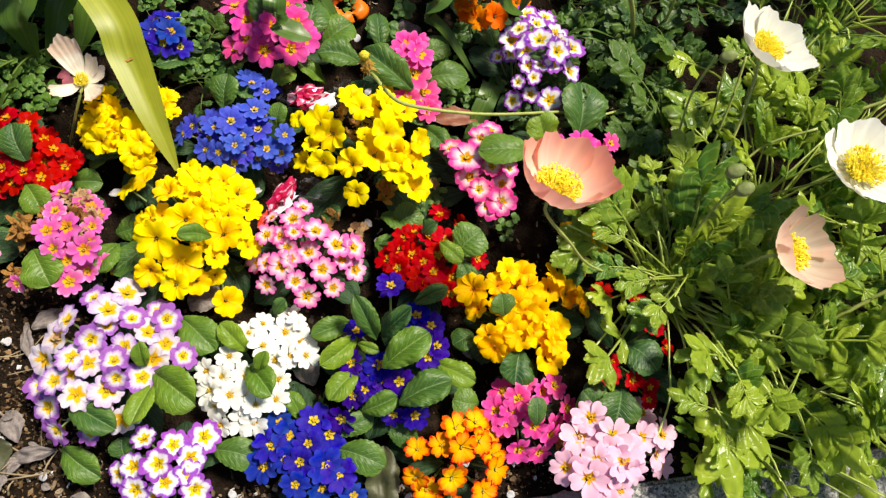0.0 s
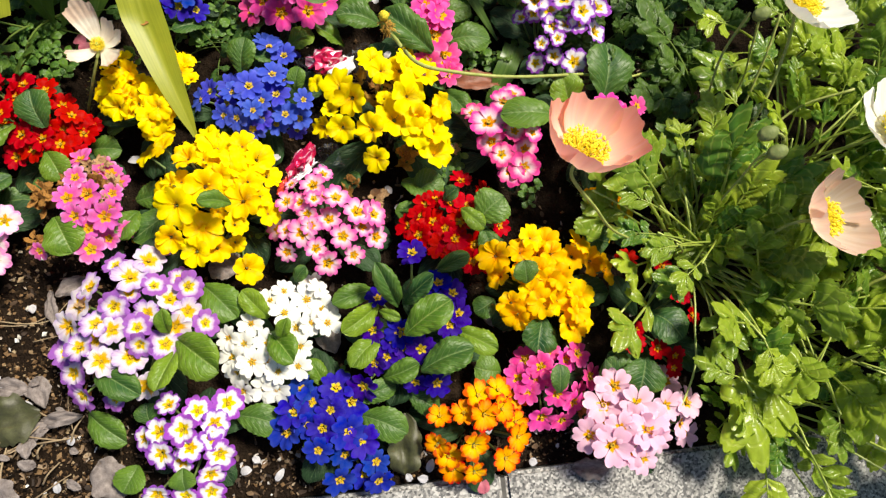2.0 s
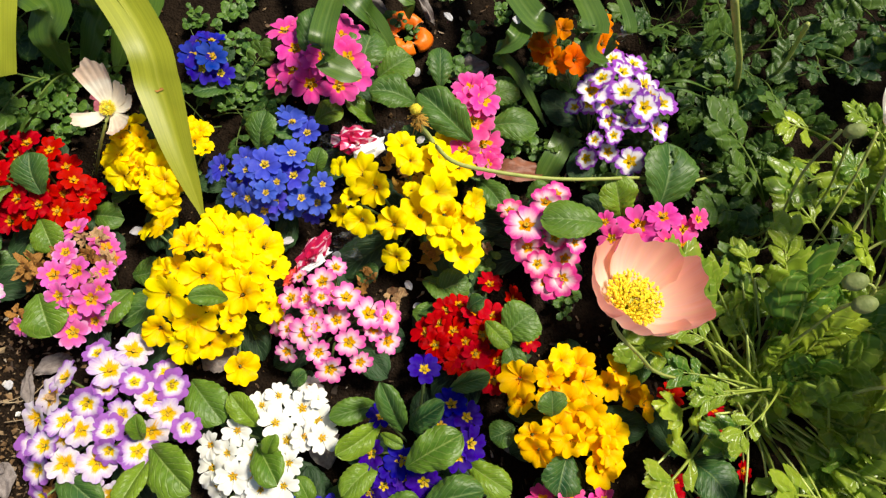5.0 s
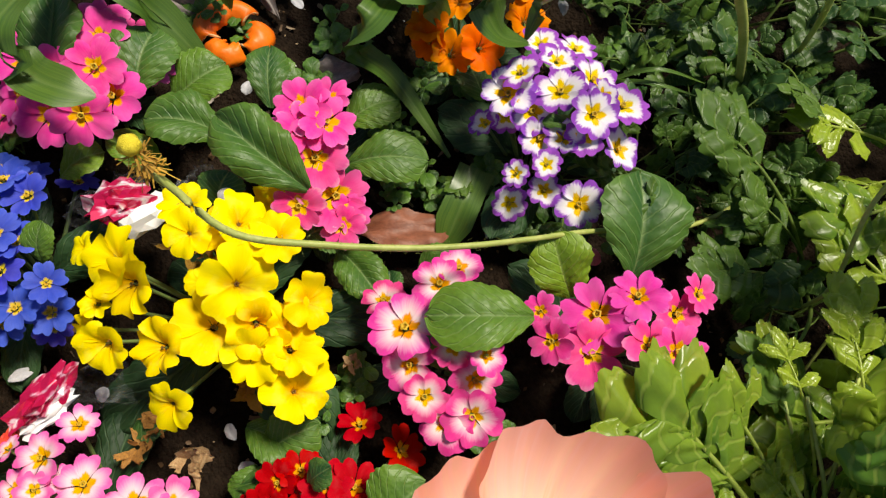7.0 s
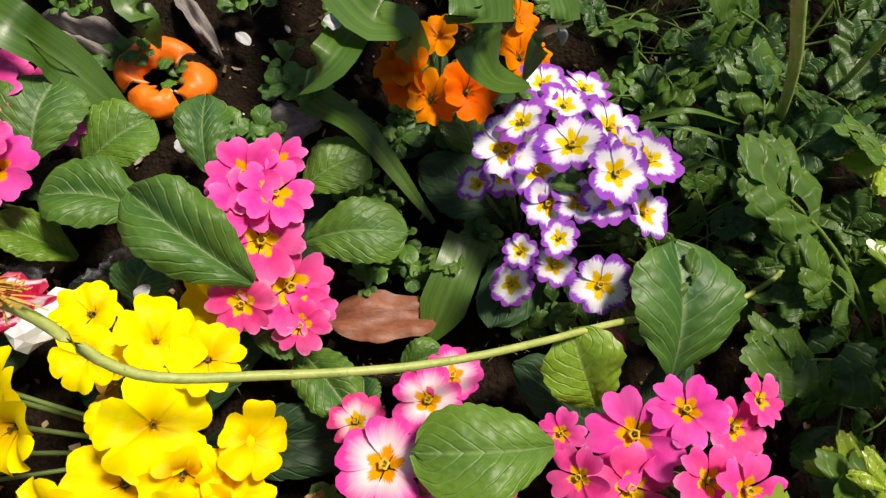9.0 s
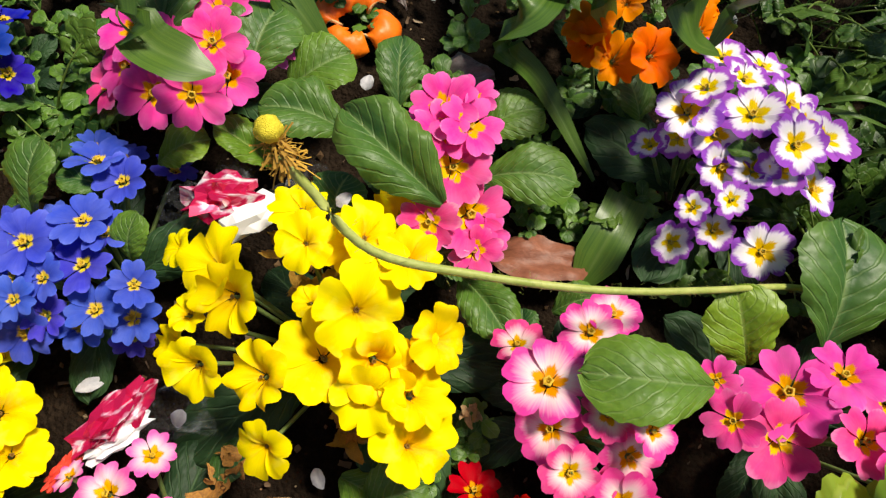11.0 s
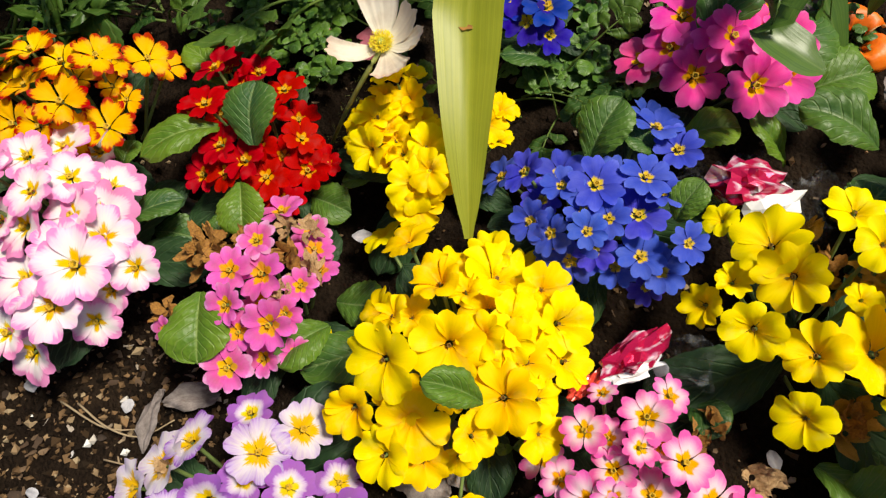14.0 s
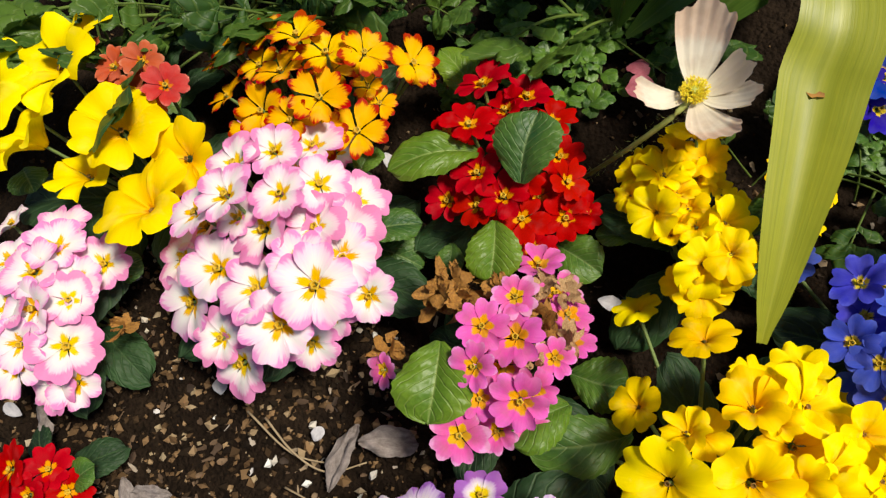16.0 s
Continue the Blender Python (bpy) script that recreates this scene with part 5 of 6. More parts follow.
for c, n, ln, lean in (((0.395, 0.12), 30, 0.20, (0, 0)), ((0.50, 0.02), 30, 0.17, (0, 0)), ((0.46, -0.06), 24, 0.13, (0, -0.2)), ((0.54, 0.20), 30, 0.18, (0, 0)),
                       ((0.46, 0.30), 12, 0.12, (0, 0)), ((0.42, 0.43), 12, 0.11, (0, 0)), ((0.58, 0.36), 18, 0.16, (0, 0)), ((0.64, 0.10), 28, 0.18, (0, 0)),
                       ((0.68, 0.28), 24, 0.18, (0, 0)), ((0.72, 0.46), 20, 0.18, (0, 0)), ((0.52, 0.54), 12, 0.12, (0, 0)), ((0.62, -0.06), 26, 0.17, (0, 0)), ((0.76, 0.02), 18, 0.18, (0, 0)),
                       ((0.36, 0.55), 9, 0.09, (0, 0)), ((0.84, 0.2), 16, 0.18, (0, 0))):
    # Tufts standing in shade get leaves with that shade in their colour.
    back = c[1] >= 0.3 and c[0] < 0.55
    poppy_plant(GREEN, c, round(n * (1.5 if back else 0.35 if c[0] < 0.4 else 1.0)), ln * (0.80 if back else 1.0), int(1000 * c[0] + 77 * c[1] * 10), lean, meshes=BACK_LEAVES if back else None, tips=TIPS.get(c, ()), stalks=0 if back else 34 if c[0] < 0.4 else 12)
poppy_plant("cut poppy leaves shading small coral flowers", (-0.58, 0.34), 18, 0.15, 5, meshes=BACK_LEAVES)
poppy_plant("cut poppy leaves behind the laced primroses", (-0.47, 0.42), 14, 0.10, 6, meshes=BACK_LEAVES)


# ---- strap leaves and grasses ----
def strap(label, points, width, mat, fold=0.25, tip=0.12, seed=0, grow=0.0):
    """A long folded leaf. points run from its foot to its tip."""
    line = smooth_line(points, 8)
    foot = line[0].copy()
    nu, vs, uvs = 7, [], []
    n = len(line)
    for k, p in enumerate(line):
        d = (line[min(k + 1, n - 1)] - line[max(k - 1, 0)]).normalized()
        x = d.cross(Vector((0, 0, 1)))
        x = x.normalized() if x.length > 1e-4 else Vector((1, 0, 0))
        z = x.cross(d)
        v = k / (n - 1)
        w = width / 2 * min(1.0, max(0.03, (1 - v) / tip) ** 0.6) * (1 - grow * v) * (1 + 0.02 * math.sin(9 * v + seed))
        for i in range(nu):
            u = 2 * i / (nu - 1) - 1
            vs.append(p - foot + x * u * w + z * (fold * abs(u) * w + 0.04 * w * math.sin(14 * v + 3 * u + seed)))
            uvs.append((0.5 + u / 2, v))
    ob = thing("strap_leaf", foot, label, "leaf", "strap leaves")
    child("blade", data_of("blade", vs, grid_faces(nu, n), mat, uvs), ob)
    rib, faces = tube([p - foot - Vector((0, 0, width * 0.045)) for p in line[::6] + line[-1:]], width * 0.035, 5, 0.3)
    child("midrib", data_of("midrib", rib, faces, mat, [(0.5, 0.5)] * len(rib)), ob)
    return ob


main_leaf = strap("broad yellow green strap leaf with a torn spot", [(-0.40, 0.80, 0.0), (-0.33, 0.62, 0.125), (-0.211, 0.451, 0.125), (-0.189, 0.393, 0.105), (-0.172, 0.338, 0.085), (-0.154, 0.286, 0.058)], 0.041, M_STRAP, 0.30, 0.42, 1)
_v = [(0.0045 * (1 + 0.35 * math.sin(3 * k)) * math.cos(k * 0.5236), 0.003 * (1 + 0.35 * math.sin(5 * k)) * math.sin(k * 0.5236), 0.0003 * (k % 2)) for k in range(12)]
child("torn_spot", data_of("torn_spot", _v + [(0, 0, -0.0008)], [(k, (k + 1) % 12, 12) for k in range(12)], M_WITHER), main_leaf, Matrix.Translation(Vector((-0.191, 0.3936, 0.1062)) - main_leaf.location), "torn brown spot")
strap("bent green strap leaf over magenta flowers", [(-0.02, 0.66, 0.0), (-0.034, 0.445, 0.150), (-0.035, 0.420, 0.130), (-0.016, 0.409, 0.125), (-0.001, 0.407, 0.120)], 0.024, M_STRAP_GREEN, 0.2, 0.25, 2)
strap("wide green strap leaf lying behind the flowers", [(-0.13, 0.66, 0.0), (-0.021, 0.520, 0.090), (0.009, 0.499, 0.065), (0.038, 0.476, 0.030)], 0.026, M_STRAP_GREEN, 0.2, 0.3, 3)
strap("curled green strap leaf over small weeds", [(0.19, 0.60, 0.0), (0.157, 0.476, 0.100), (0.140, 0.466, 0.075), (0.165, 0.456, 0.050), (0.202, 0.410, 0.020)], 0.023, M_STRAP_GREEN, 0.3, 0.5, 4)
strap("dark green strap leaf in shade", [(0.10, 0.72, 0.0), (0.163, 0.508, 0.100), (0.187, 0.493, 0.090), (0.207, 0.484, 0.060)], 0.030, M_STRAP_GREEN, 0.2, 0.3, 5)
strap("glossy bent strap leaf beside orange flowers", [(0.20, 0.72, 0.0), (0.215, 0.470, 0.150), (0.215, 0.451, 0.140), (0.227, 0.442, 0.120), (0.249, 0.449, 0.100)], 0.026, M_STRAP_GREEN, 0.3, 0.4, 6)
strap("thin strap leaf beside orange flowers", [(0.27, 0.70, 0.0), (0.261, 0.478, 0.130), (0.259, 0.475, 0.100), (0.252, 0.465, 0.080)], 0.014, M_STRAP_GREEN, 0.3, 0.4, 7)
strap("dark strap leaf lying low on the soil", [(0.220, 0.395, 0.030), (0.207, 0.369, 0.030), (0.192, 0.341, 0.012)], 0.026, M_STRAP_GREEN, 0.2, 0.3, 8)
strap("green strap leaf above the peel", [(0.02, 0.70, 0.0), (0.038, 0.554, 0.060), (0.044, 0.538, 0.050), (0.046, 0.532, 0.030)], 0.020, M_STRAP_GREEN, 0.2, 0.5, 9)
strap("dark strap leaf at the back of the bed", [(-0.52, 0.60, 0.0), (-0.317, 0.492, 0.100), (-0.310, 0.458, 0.080), (-0.311, 0.444, 0.030)], 0.042, M_STRAP_GREEN, 0.2, 0.4, 10)
strap("dark strap leaf at the back of the bed", [(-0.30, 0.75, 0.0), (-0.233, 0.534, 0.060), (-0.249, 0.490, 0.050), (-0.270, 0.455, 0.020)], 0.042, M_STRAP_GREEN, 0.2, 0.4, 11)
strap("dark strap leaf at the back of the bed", [(-0.42, 0.66, 0.0), (-0.276, 0.513, 0.080), (-0.278, 0.477, 0.060), (-0.304, 0.446, 0.020)], 0.035, M_STRAP_GREEN, 0.2, 0.4, 12)
strap("broad pale strap leaf with a blunt cut end", [(-0.419, 0.692, 0.000), (-0.359, 0.572, 0.100), (-0.331, 0.468, 0.130), (-0.325, 0.418, 0.130), (-0.325, 0.392, 0.120)], 0.036, M_STRAP, 0.25, 0.02, 14)
for a, b, c in (((0.320, 0.453, 0.050), (0.345, 0.447, 0.070), (0.388, 0.447, 0.050)), ((0.322, 0.451, 0.050), (0.345, 0.442, 0.060), (0.380, 0.437, 0.050)), ((0.344, 0.419, 0.050), (0.357, 0.414, 0.070), (0.389, 0.409, 0.040))):
    strap("thin bending grass blade", [a, b, c], 0.004, M_STRAP_GREEN, 0.4, 0.6, 13)


# ---- spent poppy head on its long stem ----
def spent_head():
    foot = Vector((0.44, 0.40, 0.0))
    ob = thing("spent_poppy", foot, "spent poppy with yellow seed head and brown stamens", "poppy", "poppies")
    line = [(0.0495, 0.338, 0.176), (0.058, 0.333, 0.165), (0.082, 0.316, 0.144), (0.124, 0.314, 0.126), (0.167, 0.314, 0.114), (0.203, 0.317, 0.104), (0.239, 0.323, 0.092), (0.286, 0.332, 0.074), (0.340, 0.337, 0.050), (0.40, 0.36, 0.03), foot]
    stem_part(ob, [Vector(p) - foot for p in line], 0.0021, seed=4)
    top = Vector((0.0495, 0.3405, 0.181)) - foot
    m = Matrix.Translation(top) @ facing((-0.25, 0.35, 0.9), 0)
    r = random.Random(9)
    vs, fs = [], []
    for k in range(150):
        a, d, ln = r.uniform(0, 6.28), r.uniform(0.001, 0.005), r.uniform(0.004, 0.009)
        p = Vector((math.cos(a) * d, math.sin(a) * d, -r.uniform(-0.004, 0.010)))
        e = p + Vector((math.cos(a) * ln * 0.6, math.sin(a) * ln * 0.6, -ln * r.uniform(-0.3, 0.9)))
        o = Vector((-math.sin(a), math.cos(a), 0)) * r.uniform(0.0002, 0.0006)
        n = len(vs)
        vs += [p - o, p + o, e + o, e - o]
        fs.append((n, n + 1, n + 2, n + 3))
    child("stamen_tuft", data_of("stamen_tuft", vs, fs, M_TUFT), ob, m, "tuft of withered brown stamens")
    vs, fs, seg, rings = [], [], 14, 9
    for j in range(rings):
        t = math.pi * j / (rings - 1)
        for s in range(seg):
            q = 0.0054 * math.sin(t) * (1 + 0.10 * math.cos(7 * 2 * math.pi * s / seg)) + 0.0002
            vs.append((q * math.cos(2 * math.pi * s / seg), q * math.sin(2 * math.pi * s / seg), 0.0054 * math.cos(t) + 0.0045 * (j % 2) * 0.1))
    for j in range(rings - 1):
        fs += [(j * seg + s, j * seg + (s + 1) % seg, (j + 1) * seg + (s + 1) % seg, (j + 1) * seg + s) for s in range(seg)]
    child("seed_head", data_of("seed_head", vs, fs, plain("yellow_seed_head", (0.58, 0.46, 0.01), (0.86, 0.70, 0.04), 300, 0.7, bump=0.8)), ob, m @ Matrix.Translation((0, 0, 0.007)) @ Matrix.Scale(0.88, 4), "ribbed yellow seed head")


spent_head()


def poppy_bud(place, stem, seed):
    foot = Vector(stem[-1])
    ob = thing("poppy_bud", foot, "nodding hairy green poppy bud on a hooked stem", "poppy bud", "poppy buds")
    vs, fs, seg, rings = [], [], 10, 8
    for j in range(rings):
        t = math.pi * j / (rings - 1)
        vs += [(0.0078 * math.sin(t) * math.cos(2 * math.pi * s / seg), 0.0078 * math.sin(t) * math.sin(2 * math.pi * s / seg), 0.0105 * math.cos(t)) for s in range(seg)]
    for j in range(rings - 1):
        fs += [(j * seg + s, j * seg + (s + 1) % seg, (j + 1) * seg + (s + 1) % seg, (j + 1) * seg + s) for s in range(seg)]
    child("bud", data_of("bud", vs, fs, M_BUD), ob, Matrix.Translation(Vector(place) - foot) @ facing((0.9, 0.2, 0.3), 0))
    stem_part(ob, [Vector(p) - foot for p in stem], 0.0014, seed=seed)


poppy_bud((0.411, 0.203, 0.190), [(0.414, 0.203, 0.192), (0.422, 0.198, 0.195), (0.429, 0.193, 0.180), (0.418, 0.179, 0.130), (0.404, 0.142, 0.060), (0.395, 0.125, 0.0)], 1)
poppy_bud((0.420, 0.185, 0.185), [(0.417, 0.185, 0.185), (0.408, 0.185, 0.175), (0.401, 0.173, 0.150), (0.392, 0.148, 0.090), (0.40, 0.125, 0.0)], 2)
poppy_bud((0.466, 0.357, 0.150), [(0.463, 0.353, 0.150), (0.467, 0.332, 0.120), (0.483, 0.311, 0.060), (0.44, 0.24, 0.0)], 3)
for k, (a, b) in enumerate((((0.667, 0.304, 0.120), (0.605, 0.299, 0.050)), ((0.581, -0.003, 0.100), (0.535, -0.037, 0.040)), ((0.587, 0.068, 0.120), (0.527, 0.037, 0.040)), ((0.354, 0.447, 0.160), (0.426, 0.452, 0.020)), ((0.443, 0.468, 0.120), (0.474, 0.478, 0.020)))):
    foot = Vector((b[0], b[1], 0.0))
    ob = thing("poppy", foot, "hairy bare poppy stalk rising among leaves", "poppy", "bare poppies")
    mid = (Vector(a) + Vector(b)) / 2 + Vector((0, 0, 0.01))
    stem_part(ob, [Vector(a) + (Vector(a) - mid) - foot, Vector(a) - foot, mid - foot, Vector(b) - foot, Vector((0, 0, 0))], 0.0036 if k == 3 else 0.0024, seed=20 + k)


# ---- long bare stalks crossing the poppy foliage ----
LONG_STALKS = (
    ((0.514, 0.049, 0.140), (0.488, 0.029, 0.090), (0.466, 0.009, 0.030)),
    ((0.526, -0.016, 0.110), (0.506, -0.032, 0.060), (0.477, -0.046, 0.020)),
    ((0.542, 0.171, 0.140), (0.505, 0.149, 0.110), (0.468, 0.130, 0.060), (0.427, 0.119, 0.020)),
    ((0.445, 0.353, 0.160), (0.429, 0.325, 0.120), (0.425, 0.286, 0.070)),
    ((0.489, 0.357, 0.150), (0.483, 0.316, 0.110), (0.471, 0.265, 0.050)),
    ((0.565, 0.268, 0.140), (0.515, 0.262, 0.100), (0.462, 0.215, 0.050)),
    ((0.445, 0.043, 0.090), (0.417, 0.078, 0.070), (0.394, 0.137, 0.020)),
    ((0.499, -0.025, 0.070), (0.476, 0.030, 0.080), (0.441, 0.101, 0.040)),
    ((0.361, 0.013, 0.070), (0.377, 0.075, 0.060), (0.393, 0.134, 0.020)),
    ((0.385, 0.006, 0.070), (0.390, 0.062, 0.060), (0.396, 0.127, 0.020)),
    ((0.335, -0.056, 0.060), (0.365, 0.001, 0.060), (0.387, 0.105, 0.030)),
    ((0.268, 0.042, 0.070), (0.296, 0.065, 0.070), (0.379, 0.126, 0.030)),
    ((0.265, 0.187, 0.090), (0.317, 0.165, 0.070), (0.384, 0.145, 0.020)),
    ((0.307, 0.205, 0.090), (0.343, 0.174, 0.060), (0.387, 0.141, 0.020)))
for k, line in enumerate(LONG_STALKS):
    foot = Vector((line[-1][0], line[-1][1], 0.0))
    ob = thing("poppy", foot, "hairy pale poppy stalk leaning out of the crown", "poppy", "bare poppies")
    stem_part(ob, [Vector(q) - foot for q in line] + [Vector((0, 0, 0))], 0.0016 if k < 6 else 0.0012, mat=M_HAIRY if k < 6 else M_PALE_STALK, hairs=k < 6, seed=60 + k)


# ---- small weeds ----
WEED_LEAVES = [leaf_mesh(40 + k, 0.05 + 0.05 * k, 0.2, M_WEED, crinkle=0.0, nu=5, nv=9) for k in range(3)]


def weed(place, height, count, size, seed):
    """A chickweed-like sprig: thin stems with opposite oval leaves."""
    r = random.Random(seed)
    ob = thing("weed", (place[0], place[1], 0.0), "small bright green weed with paired oval leaves", "weed", "weeds")
    for _ in range(count):
        a, lean = r.uniform(0, 6.28), r.uniform(0.2, 1.1)
        h = height * r.uniform(0.5, 1.1)
        end = Vector((math.cos(a) * lean * h, math.sin(a) * lean * h, h))
        vs, fs = tube([(0, 0, 0), end * 0.5 + Vector((0, 0, 0.15 * h)), end], 0.0006, 4, 0.7)
        child("stem", data_of("stem", vs, fs, M_STALK), ob)
        pairs = r.randint(2, 4)
        for k in range(pairs):
            t = 0.40 + 0.60 * k / (pairs - 1)
            p = end * t + Vector((0, 0, 0.6 * h * t * (1 - t)))
            b = r.uniform(0, 3.14) if k == 0 else b + 1.57
            for side in (0, math.pi):
                s = size * (1.0 if k < pairs - 1 else 0.55) * r.uniform(0.7, 1.2)
                d = Vector((math.cos(b + side), math.sin(b + side), r.uniform(0.1, 0.5)))
                put_leaf(ob, WEED_LEAVES, p, p + d.normalized() * s, s * 0.70, r)


WEEDS = ((0.096, 0.490, 0.030), (0.108, 0.509, 0.020), (0.218, 0.401, 0.050), (0.191, 0.471, 0.030), (0.178, 0.388, 0.020), (0.122, 0.245, 0.030), (0.262, 0.372, 0.030), (0.172, 0.429, 0.020),
         (-0.135, 0.439, 0.030), (-0.161, 0.448, 0.030), (0.143, 0.250, 0.020), (0.206, 0.478, 0.020), (-0.100, 0.171, 0.030), (-0.371, 0.407, 0.030), (-0.347, 0.394, 0.030), (-0.342, 0.440, 0.020),
         (-0.318, 0.420, 0.010), (-0.126, 0.442, 0.030), (-0.105, 0.433, 0.020), (-0.368, 0.391, 0.020), (-0.334, 0.424, 0.020), (-0.128, 0.436, 0.030), (-0.332, 0.434, 0.030))
for k, p in enumerate(WEEDS):
    weed(p, 0.030, 3, 0.0135, k)
MORE_WEEDS = ((-0.152, 0.538, 0.020), (-0.129, 0.559, 0.020), (-0.154, 0.500, 0.020), (-0.185, 0.528, 0.020), (-0.378, 0.354, 0.020), (-0.154, 0.470, 0.020), (-0.313, 0.454, 0.020), (-0.354, 0.411, 0.020), (-0.299, 0.408, 0.020), (-0.376, 0.393, 0.020), (0.039, -0.000, 0.050), (0.133, 0.255, 0.020), (0.208, 0.208, 0.020), (0.166, 0.399, 0.020),
              (0.185, 0.384, 0.020), (0.178, 0.427, 0.020), (0.260, 0.353, 0.020), (0.087, 0.472, 0.010), (-0.135, 0.465, 0.030), (-0.147, 0.435, 0.030), (-0.316, 0.387, 0.020), (0.424, 0.377, 0.030), (-0.024, 0.020, 0.040))
for k, p in enumerate(MORE_WEEDS):
    weed(p, 0.026, 3, 0.0125, 60 + k)
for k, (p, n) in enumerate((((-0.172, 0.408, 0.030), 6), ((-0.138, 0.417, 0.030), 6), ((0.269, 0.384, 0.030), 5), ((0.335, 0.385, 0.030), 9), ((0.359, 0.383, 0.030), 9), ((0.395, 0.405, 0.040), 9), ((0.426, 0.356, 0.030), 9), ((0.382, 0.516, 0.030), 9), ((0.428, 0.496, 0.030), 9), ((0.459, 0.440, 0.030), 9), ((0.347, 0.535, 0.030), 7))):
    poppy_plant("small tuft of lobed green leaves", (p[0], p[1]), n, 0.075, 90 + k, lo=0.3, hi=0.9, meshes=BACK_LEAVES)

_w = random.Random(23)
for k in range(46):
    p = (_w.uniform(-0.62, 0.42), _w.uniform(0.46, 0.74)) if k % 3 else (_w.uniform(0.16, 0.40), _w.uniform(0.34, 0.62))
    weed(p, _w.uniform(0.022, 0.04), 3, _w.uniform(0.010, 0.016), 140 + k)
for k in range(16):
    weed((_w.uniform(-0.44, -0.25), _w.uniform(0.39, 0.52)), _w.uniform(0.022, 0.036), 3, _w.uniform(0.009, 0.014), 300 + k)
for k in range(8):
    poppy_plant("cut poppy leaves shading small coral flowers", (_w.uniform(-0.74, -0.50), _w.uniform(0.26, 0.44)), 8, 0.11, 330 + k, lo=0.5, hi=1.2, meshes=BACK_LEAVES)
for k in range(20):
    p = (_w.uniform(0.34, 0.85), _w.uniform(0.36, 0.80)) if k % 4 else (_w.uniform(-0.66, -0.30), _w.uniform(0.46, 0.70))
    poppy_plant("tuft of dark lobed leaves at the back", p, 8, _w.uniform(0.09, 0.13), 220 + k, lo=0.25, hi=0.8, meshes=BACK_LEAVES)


# ---- litter on the soil ----
def flake(name, label, category, group, place, length, width, mat, seed, angle, curl=0.3, tilt=0.1, lift=0.004):
    """A loose petal or leaf lying on the soil, a little curled."""
    dry = length > 0.02
    me = leaf_mesh(200 + seed, curl, 0.35, mat, crinkle=0.03 if dry else 0.0, nu=9, nv=15, wide=0.5, ragged=0.35 if dry else 0.12, crumple=0.18 if dry else 0.05)
    ob = thing(name, (place[0], place[1], place[2] + lift), label, category, group, me=me)
    r = random.Random(seed)
    ob.matrix_basis = Matrix.Translation((place[0], place[1], place[2] + lift)) @ Euler((r.uniform(-tilt, tilt), r.uniform(-tilt, tilt), radians(angle))).to_matrix().to_4x4() @ Matrix.Diagonal((width, length, length * 0.7, 1)) @ Matrix.Translation((0, -0.5, 0))
    return ob


PETAL_SPOTS = ((-0.337, 0.124, 0.000), (-0.408, 0.114, 0.000), (-0.520, 0.027, 0.000), (-0.298, -0.016, 0.000), (-0.311, -0.060, 0.000), (-0.338, 0.024, 0.005), (-0.371, 0.055, 0.000), (-0.371, -0.046, 0.000), (0.184, -0.059, 0.010), (0.181, -0.095, 0.002),
               (0.075, -0.065, 0.004), (0.067, -0.085, 0.004), (0.042, -0.094, 0.006), (0.057, -0.097, 0.006), (-0.076, 0.270, 0.020), (-0.025, 0.255, 0.020), (0.050, 0.228, 0.006), (0.062, 0.205, 0.006), (0.058, 0.365, 0.072),
               (0.056, 0.475, 0.010), (0.092, 0.549, 0.010), (0.154, 0.489, 0.100), (0.249, 0.319, 0.020), (0.303, 0.541, 0.010), (-0.115, -0.057, 0.000), (-0.126, -0.067, 0.000), (-0.092, -0.075, 0.000), (-0.367, 0.047, 0.000), (-0.393, 0.290, 0.020), (-0.227, 0.277, 0.020), (-0.081, 0.270, 0.015), (0.126, -0.051, 0.045))
for k, p in enumerate(PETAL_SPOTS):
    flake("fallen_petal", "pale fallen blossom petal lying loose", "petal", "fallen petals", p, 0.0095 + 0.0025 * (k % 3), 0.0075 + 0.0015 * (k % 2), M_FALLEN, k, 47 * k, 0.2, 0.25)
for k, p in enumerate(((-0.316, 0.426, 0.010), (-0.285, 0.426, 0.020), (-0.277, 0.414, 0.020), (0.120, -0.111, 0.012), (0.293, 0.330, 0.020))):
    flake("fallen_petal", "dropped deep pink primrose petal", "petal", "fallen pink petals", p, 0.018, 0.015, M_FALLENPINK, 50 + k, 61 * k, 0.4, 0.4)

flake("dead_leaf", "reddish brown dead leaf with torn edge", "leaf", "dead leaves", (0.165, 0.356, 0.016), 0.066, 0.030, M_BROWN, 70, -94, 0.2, 0.12)
flake("dead_leaf", "pale grey papery dead leaf", "leaf", "dead leaves", (-0.258, -0.058, 0.004), 0.046, 0.036, M_DRY, 71, 35, 0.15)
flake("dead_leaf", "rotting green brown leaf on the soil", "leaf", "dead leaves", (-0.351, 0.011, 0.006), 0.055, 0.050, M_DEADGREEN, 72, 100, 0.2)
flake("dead_leaf", "dark rotting leaf beside the kerb", "leaf", "dead leaves", (0.042, -0.059, 0.008), 0.065, 0.038, M_DEADGREEN, 73, 175, 0.2)
DRY_SPOTS = (((-0.355, 0.043, 0.003), 0.04, 0.022, 80), ((-0.327, 0.036, 0.004), 0.035, 0.02, 20), ((-0.308, 0.006, 0.005), 0.05, 0.015, 95), ((-0.378, -0.001, 0.004), 0.04, 0.03, 10), ((-0.122, 0.168, 0.006), 0.055, 0.03, 60))
